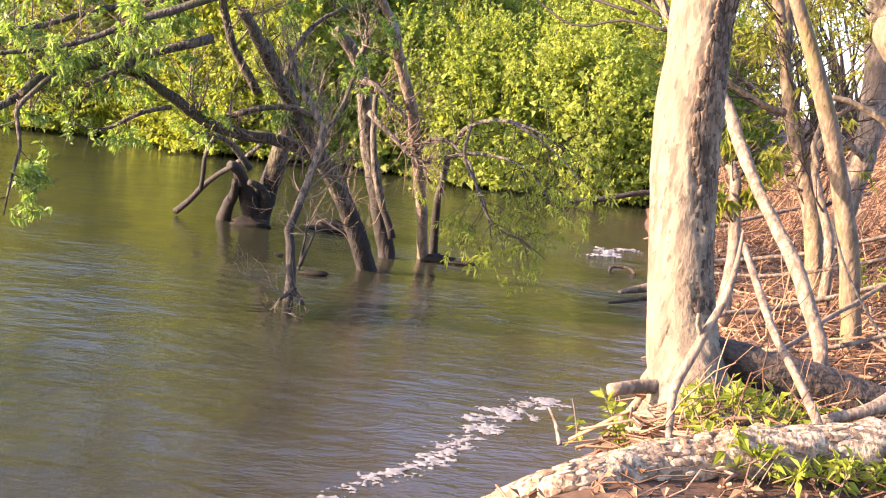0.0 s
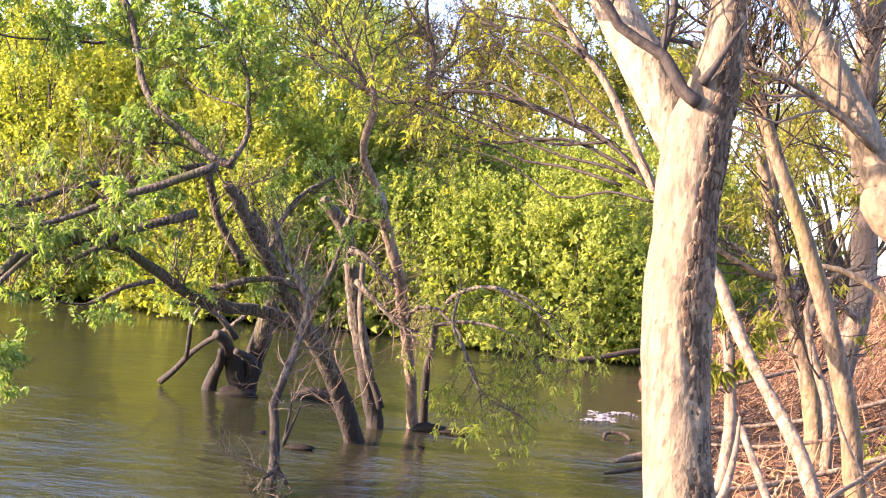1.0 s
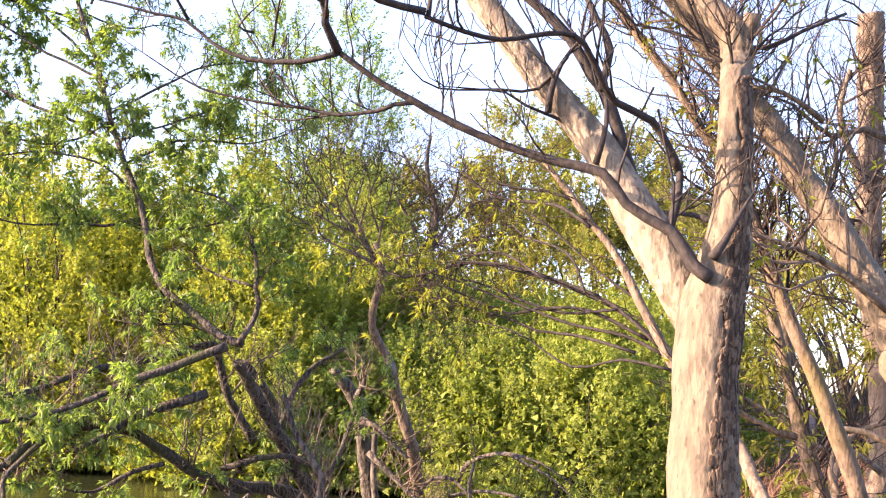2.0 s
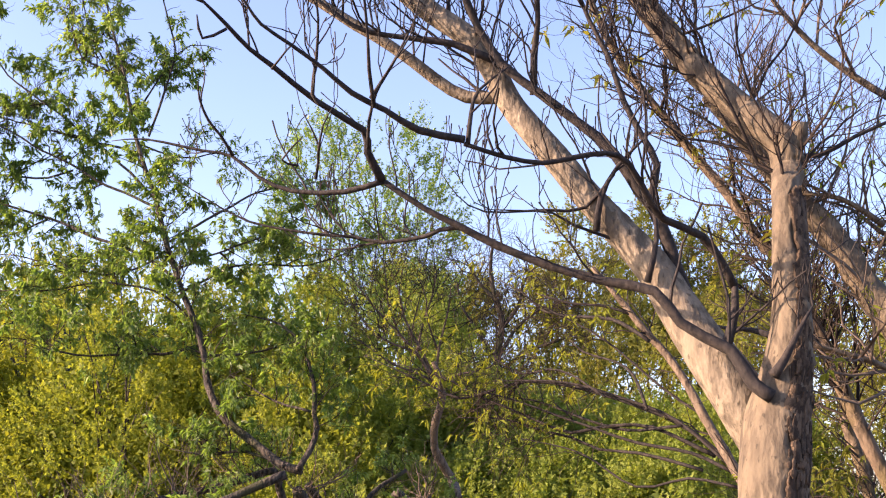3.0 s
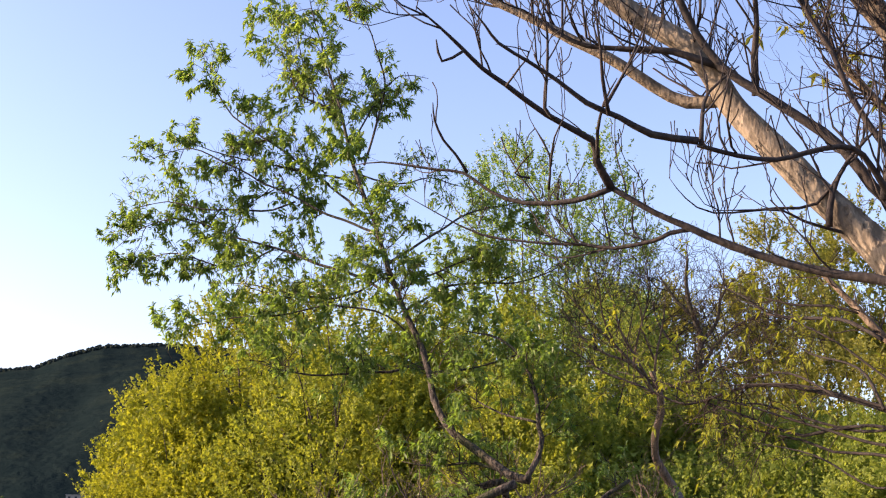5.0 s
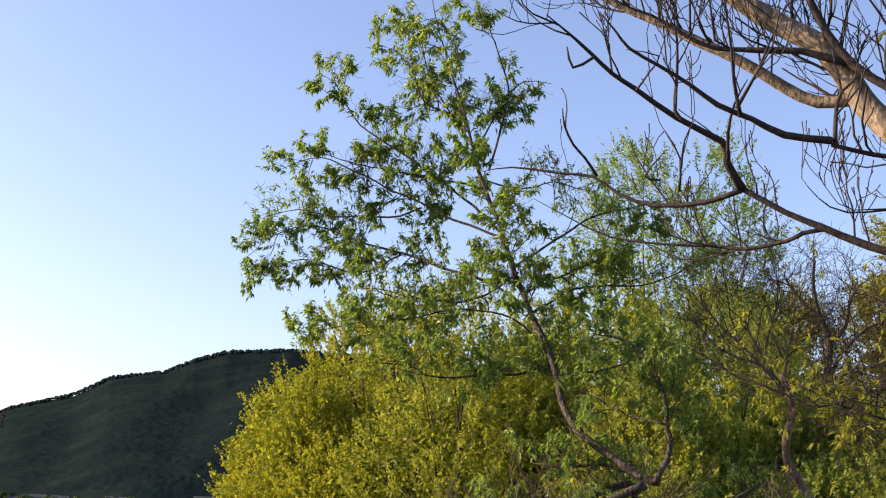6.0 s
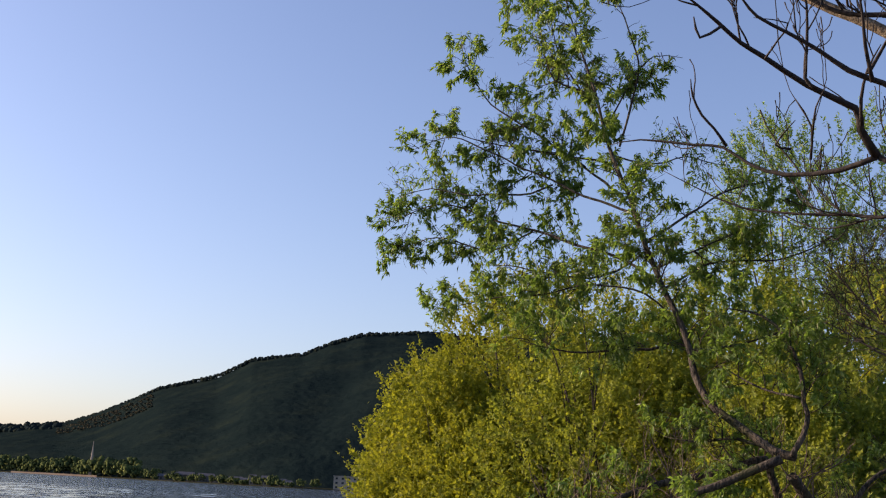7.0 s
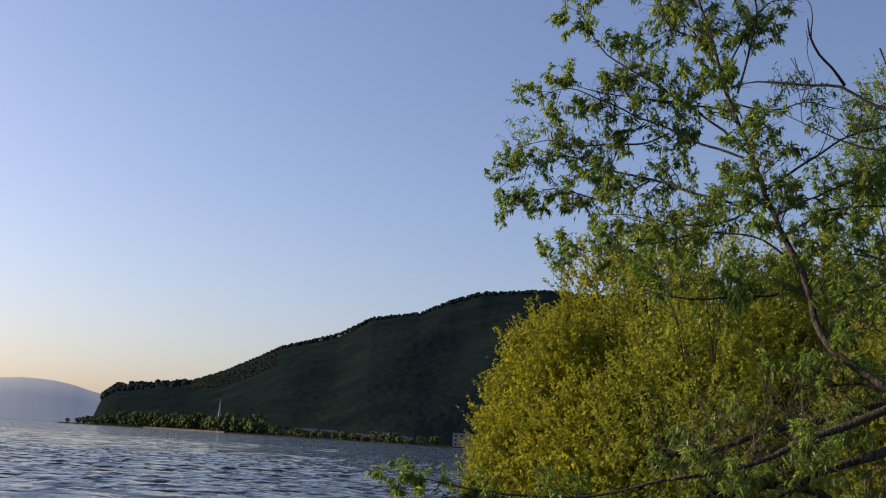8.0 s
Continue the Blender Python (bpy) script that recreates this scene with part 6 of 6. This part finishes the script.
limb(bank_tree, "knob", [(1.22, 5.78, 1.70, 0.03), (1.15, 5.75, 1.71, 0.03), (1.12, 5.74, 1.72, 0.022), (1.105, 5.735, 1.725, 0.012)], 10)


def stones(spots):
    for n, (x, y, s, sx) in enumerate(spots):
        rng = np.random.RandomState(n + 40)
        w, qq = canopies(rng, np.zeros((1, 3)), np.array([1.0]), 0.8, 7, 11)
        ob = tagged(new("stone", mesh_of("stone", w * np.array([sx * s, 0.7 * s, 0.5 * s]) + np.array([x, y, 0.02]), [qq], STONE)), "dark wet lump at the waterline of the trees", "stone", "lumps in the shallows")


stones([(-1.1, 13.6, 0.22, 1.5), (0.16, 12.05, 0.14, 1.3), (0.42, 11.95, 0.07, 2.4), (-0.98, 10.3, 0.08, 1.6), (-2.05, 13.12, 0.2, 1.2)])

# dry reed litter and loose sticks on the bank
rng = np.random.RandomState(9)


def litter(name, label, n, area, length, radius, material, stand=0.0, k=4, sides=4):
    x0, x1, y0, y1 = area
    x, y = rng.uniform(x0, x1, n * 2), rng.uniform(y0, y1, n * 2)
    keep = inland(x, y) > np.where(y < 4.2, 0.6, np.where(y < 6, 0.3, 0.12))
    x, y = x[keep][:n], y[keep][:n]
    n = len(x)
    z = ground_height(x, y)
    a = rng.normal(0.2, 0.9, n)
    e = np.abs(rng.normal(0, 0.14, n)) + stand * rng.uniform(0.2, 1.2, n)
    d = np.stack([np.cos(a) * np.cos(e), np.sin(a) * np.cos(e), np.sin(e)], -1)
    L = length * rng.uniform(0.4, 1.4, n)
    u = np.linspace(-0.5 if stand == 0 else 0, 0.5 if stand == 0 else 1, k)
    P = np.stack([x, y, z + rng.uniform(0.0, 0.09, n)], -1)[:, None] + d[:, None] * (u[None] * L[:, None])[..., None]
    P += rng.normal(size=P.shape) * (0.055 * L)[:, None, None]
    R = radius * rng.uniform(0.5, 1.5, n)[:, None] * np.linspace(1, 0.6, k)[None]
    v, q = tubes(P, R, sides)
    tagged(new(name, mesh_of(name, v, [q], material)), label, "litter", kind="stuff")


litter("reed_litter", "dry broken reeds and twigs strewn over the bank", 6800, (-3.5, 8, -2.5, 15), 0.34, 0.0038, STALK, k=4, sides=3)
litter("stick_litter", "loose dry sticks lying on the bank", 950, (0.9, 8, 4.2, 18), 0.6, 0.008, STALK, k=6)
litter("dead_stalks", "thin dead stalks standing out of the litter", 1100, (1.6, 8, 5.5, 18), 0.5, 0.004, STALK, stand=0.9, k=5, sides=3)
litter("dead_brush", "tangled grey brush farther along the bank", 2600, (3.2, 12, 11, 27), 1.1, 0.007, STALK, stand=0.7, k=5, sides=3)

litter("foot_sticks", "broken sticks heaped round the foot of the pale tree", 240, (0.95, 2.9, 4.35, 5.7), 0.42, 0.006, STALK, k=5)
litter("foot_stalks", "thin dead stalks standing by the log", 70, (0.95, 2.9, 4.4, 5.7), 0.36, 0.0035, STALK, stand=1.1, k=5, sides=3)

# fallen dry leaves between the reeds
x, y = rng.uniform(0.3, 7, 26000), rng.uniform(2.6, 14, 26000)
keep = inland(x, y) > 0.1
x, y = x[keep][:12000], y[keep][:12000]
lines = np.stack([np.stack([x, y, ground_height(x, y) + rng.uniform(0.005, 0.05, len(x))], -1)] * 2, 1)
lines[:, 1] += rng.normal(size=(len(x), 3)) * 0.03
DRY = speckled("dry_fallen_leaf", [(0.0567, 0.028, 0.0142), (0.13, 0.0699, 0.0378), (0.227, 0.135, 0.0775)], 3.0, 0.1, island=True)
v = tufts(rng, lines, len(x), 1, 0.055, 0.5, droop=0.15, spread=0.7, low=0.0)
tagged(new("leaf_litter", mesh_of("leaf_litter", v, [np.arange(len(v)).reshape(-1, 4)], DRY, False)), "brown dry leaves scattered over the bank", "litter", kind="stuff")

for n, p in enumerate([[(1.75, 5.7, 0.6, 0.02), (2.1, 6.3, 0.62, 0.025), (2.6, 6.9, 0.75, 0.025), (3.2, 7.4, 1.0, 0.02)], [(2.0, 8.8, 0.6, 0.02), (2.9, 8.7, 0.72, 0.025), (4.0, 8.5, 1.1, 0.025)], [(1.9, 7.5, 0.5, 0.03), (2.6, 7.8, 0.62, 0.035), (3.5, 7.9, 0.9, 0.03)],
                       [(2.2, 10.2, 0.5, 0.03), (3.2, 10.0, 0.7, 0.035), (4.4, 10.0, 1.1, 0.03)], [(1.7, 6.4, 0.52, 0.02), (2.2, 6.2, 0.62, 0.022), (2.8, 6.3, 0.78, 0.02)], [(2.4, 12.0, 0.5, 0.03), (3.4, 12.2, 0.8, 0.04), (4.8, 12.6, 1.2, 0.03)], [(2.6, 6.2, 0.68, 0.016), (2.5, 6.6, 0.95, 0.013), (2.45, 6.9, 1.25, 0.009)]]):
    wood("fallen_branch", "dry pale branch lying on the littered bank", [(*c[:3], c[3] * 0.6) for c in p], BARK_TAN, 7, "branch")


def sprig(x, y, stems, height, size, seed, label="leafy green seedling beside the log"):
    """A low plant: thin stems with broad pointed leaves."""
    rng = np.random.RandomState(seed)
    ob = thing("seedling", label, "plant", "green plants by the log")
    z = float(ground_height(x, y))
    lines = []
    for _ in range(stems):
        a, lean = rng.uniform(0, 6.28), rng.uniform(0.1, 0.6)
        u = np.linspace(0, 1, 5)[:, None]
        top = np.array([math.cos(a) * lean * height, math.sin(a) * lean * height, height * rng.uniform(0.6, 1.1)])
        line = np.array([x, y, z - 0.02]) + rng.normal(size=3) * np.array([0.09, 0.07, 0]) + u * top + np.array([0, 0, -0.06]) * u ** 2
        lines.append(np.concatenate([line, np.full((5, 1), 0.003)], 1))
    lines = np.array(lines)
    for s in lines:
        w, qq = tubes(s[None, :, :3], s[None, :, 3], 4)
        part("stem", mesh_of("stem", w, [qq], TWIG_PALE), ob)
    leaf_part("foliage", tufts(rng, lines, stems * 4, 3, size, 0.36, droop=0.2, spread=0.85, low=0.2), PLANT, ob)


for n, (x, y, s, h, size) in enumerate([(1.0, 4.95, 6, 0.34, 0.075), (1.42, 4.95, 12, 0.32, 0.075), (1.58, 4.9, 10, 0.34, 0.075), (1.25, 4.2, 9, 0.26, 0.08), (1.45, 4.25, 9, 0.28, 0.08), (1.7, 4.3, 8, 0.24, 0.075), (1.9, 4.45, 8, 0.25, 0.075), (2.15, 4.9, 6, 0.25, 0.07), (1.32, 4.72, 9, 0.26, 0.07), (1.75, 4.95, 8, 0.24, 0.07), (2.0, 4.2, 7, 0.24, 0.07), (3.6, 9.0, 9, 0.5, 0.08)]):
    sprig(x, y, s, h, size, 500 + n)

# broken froth of small waves


def patchy(x, y, cell, seed):
    """Uneven patches about one cell across, from -1 to 1, with no repeat that shows."""
    r = np.random.RandomState(seed).uniform(-1, 1, (97, 97))
    u, v = x / cell + 500, y / cell + 500
    i, j = np.floor(u).astype(int), np.floor(v).astype(int)
    a, b = u - i, v - j
    a, b = a * a * (3 - 2 * a), b * b * (3 - 2 * b)
    g = lambda p, q: r[p % 97, q % 97]
    return (g(i, j) * (1 - a) + g(i + 1, j) * a) * (1 - b) + (g(i, j + 1) * (1 - a) + g(i + 1, j + 1) * a) * b


def froth(label, line, width, cell, cover, lift, seed):
    """Ragged lacy froth along the line where a small wave has broken: a fine sheet kept only where its pattern is high."""
    c = spline([(*p, 0.0) for p in line], cell)
    t = unit(np.gradient(c, axis=0))
    across = np.stack([t[:, 1], -t[:, 0], np.zeros(len(c))], 1)
    u = np.arange(-width, width, cell)
    g = c[:, None] + across[:, None] * u[None, :, None]
    flat = g.reshape(-1, 3)
    n, m = g.shape[:2]
    w = np.linspace(0, 1, n)
    middle = width * 0.25 * np.sin(w * 9 + seed)
    near = 1 - ((u[None] - middle[:, None]) / (width * (0.35 + 0.65 * w[:, None]))) ** 2
    pattern = sum(k * patchy(flat[:, 0], flat[:, 1], width * w, seed + n) for n, (k, w) in enumerate(((0.5, 1.3), (0.7, 0.5), (0.9, 0.2), (0.8, 0.08))))
    high = pattern.reshape(n, m) + 1.5 * near - cover - 0.5 * (1 - w[:, None]) - 2.5 * np.maximum(0, w[:, None] - 0.93) * 14
    g[..., 2] = swell(g[..., 0], g[..., 1]) + 0.001 + lift * np.clip(high, 0, 1.2) ** 0.7
    i = np.arange(n * m).reshape(n, m)
    q = np.stack([i[:-1, :-1], i[:-1, 1:], i[1:, 1:], i[1:, :-1]], -1)[(high[:-1, :-1] > 0) & (high[1:, 1:] > -0.1)]
    used, q = np.unique(q, return_inverse=True)
    tagged(new("water_froth", mesh_of("water_froth", flat[used], [q.reshape(-1, 4)], FOAM)), label, "froth", kind="stuff")


froth("broken pale froth of a small wave near the bank", [(-0.5, 4.4), (-0.3, 4.8), (-0.08, 5.2), (0.12, 5.54), (0.33, 5.84), (0.54, 6.28), (0.80, 6.75), (0.98, 6.98)], 0.24, 0.006, 1.1, 0.006, 61)
froth("white froth of a wave lapping at the bank", [(2.0, 13.7), (2.2, 14.1), (2.45, 14.6), (2.6, 15.0)], 0.4, 0.012, 0.75, 0.02, 62)
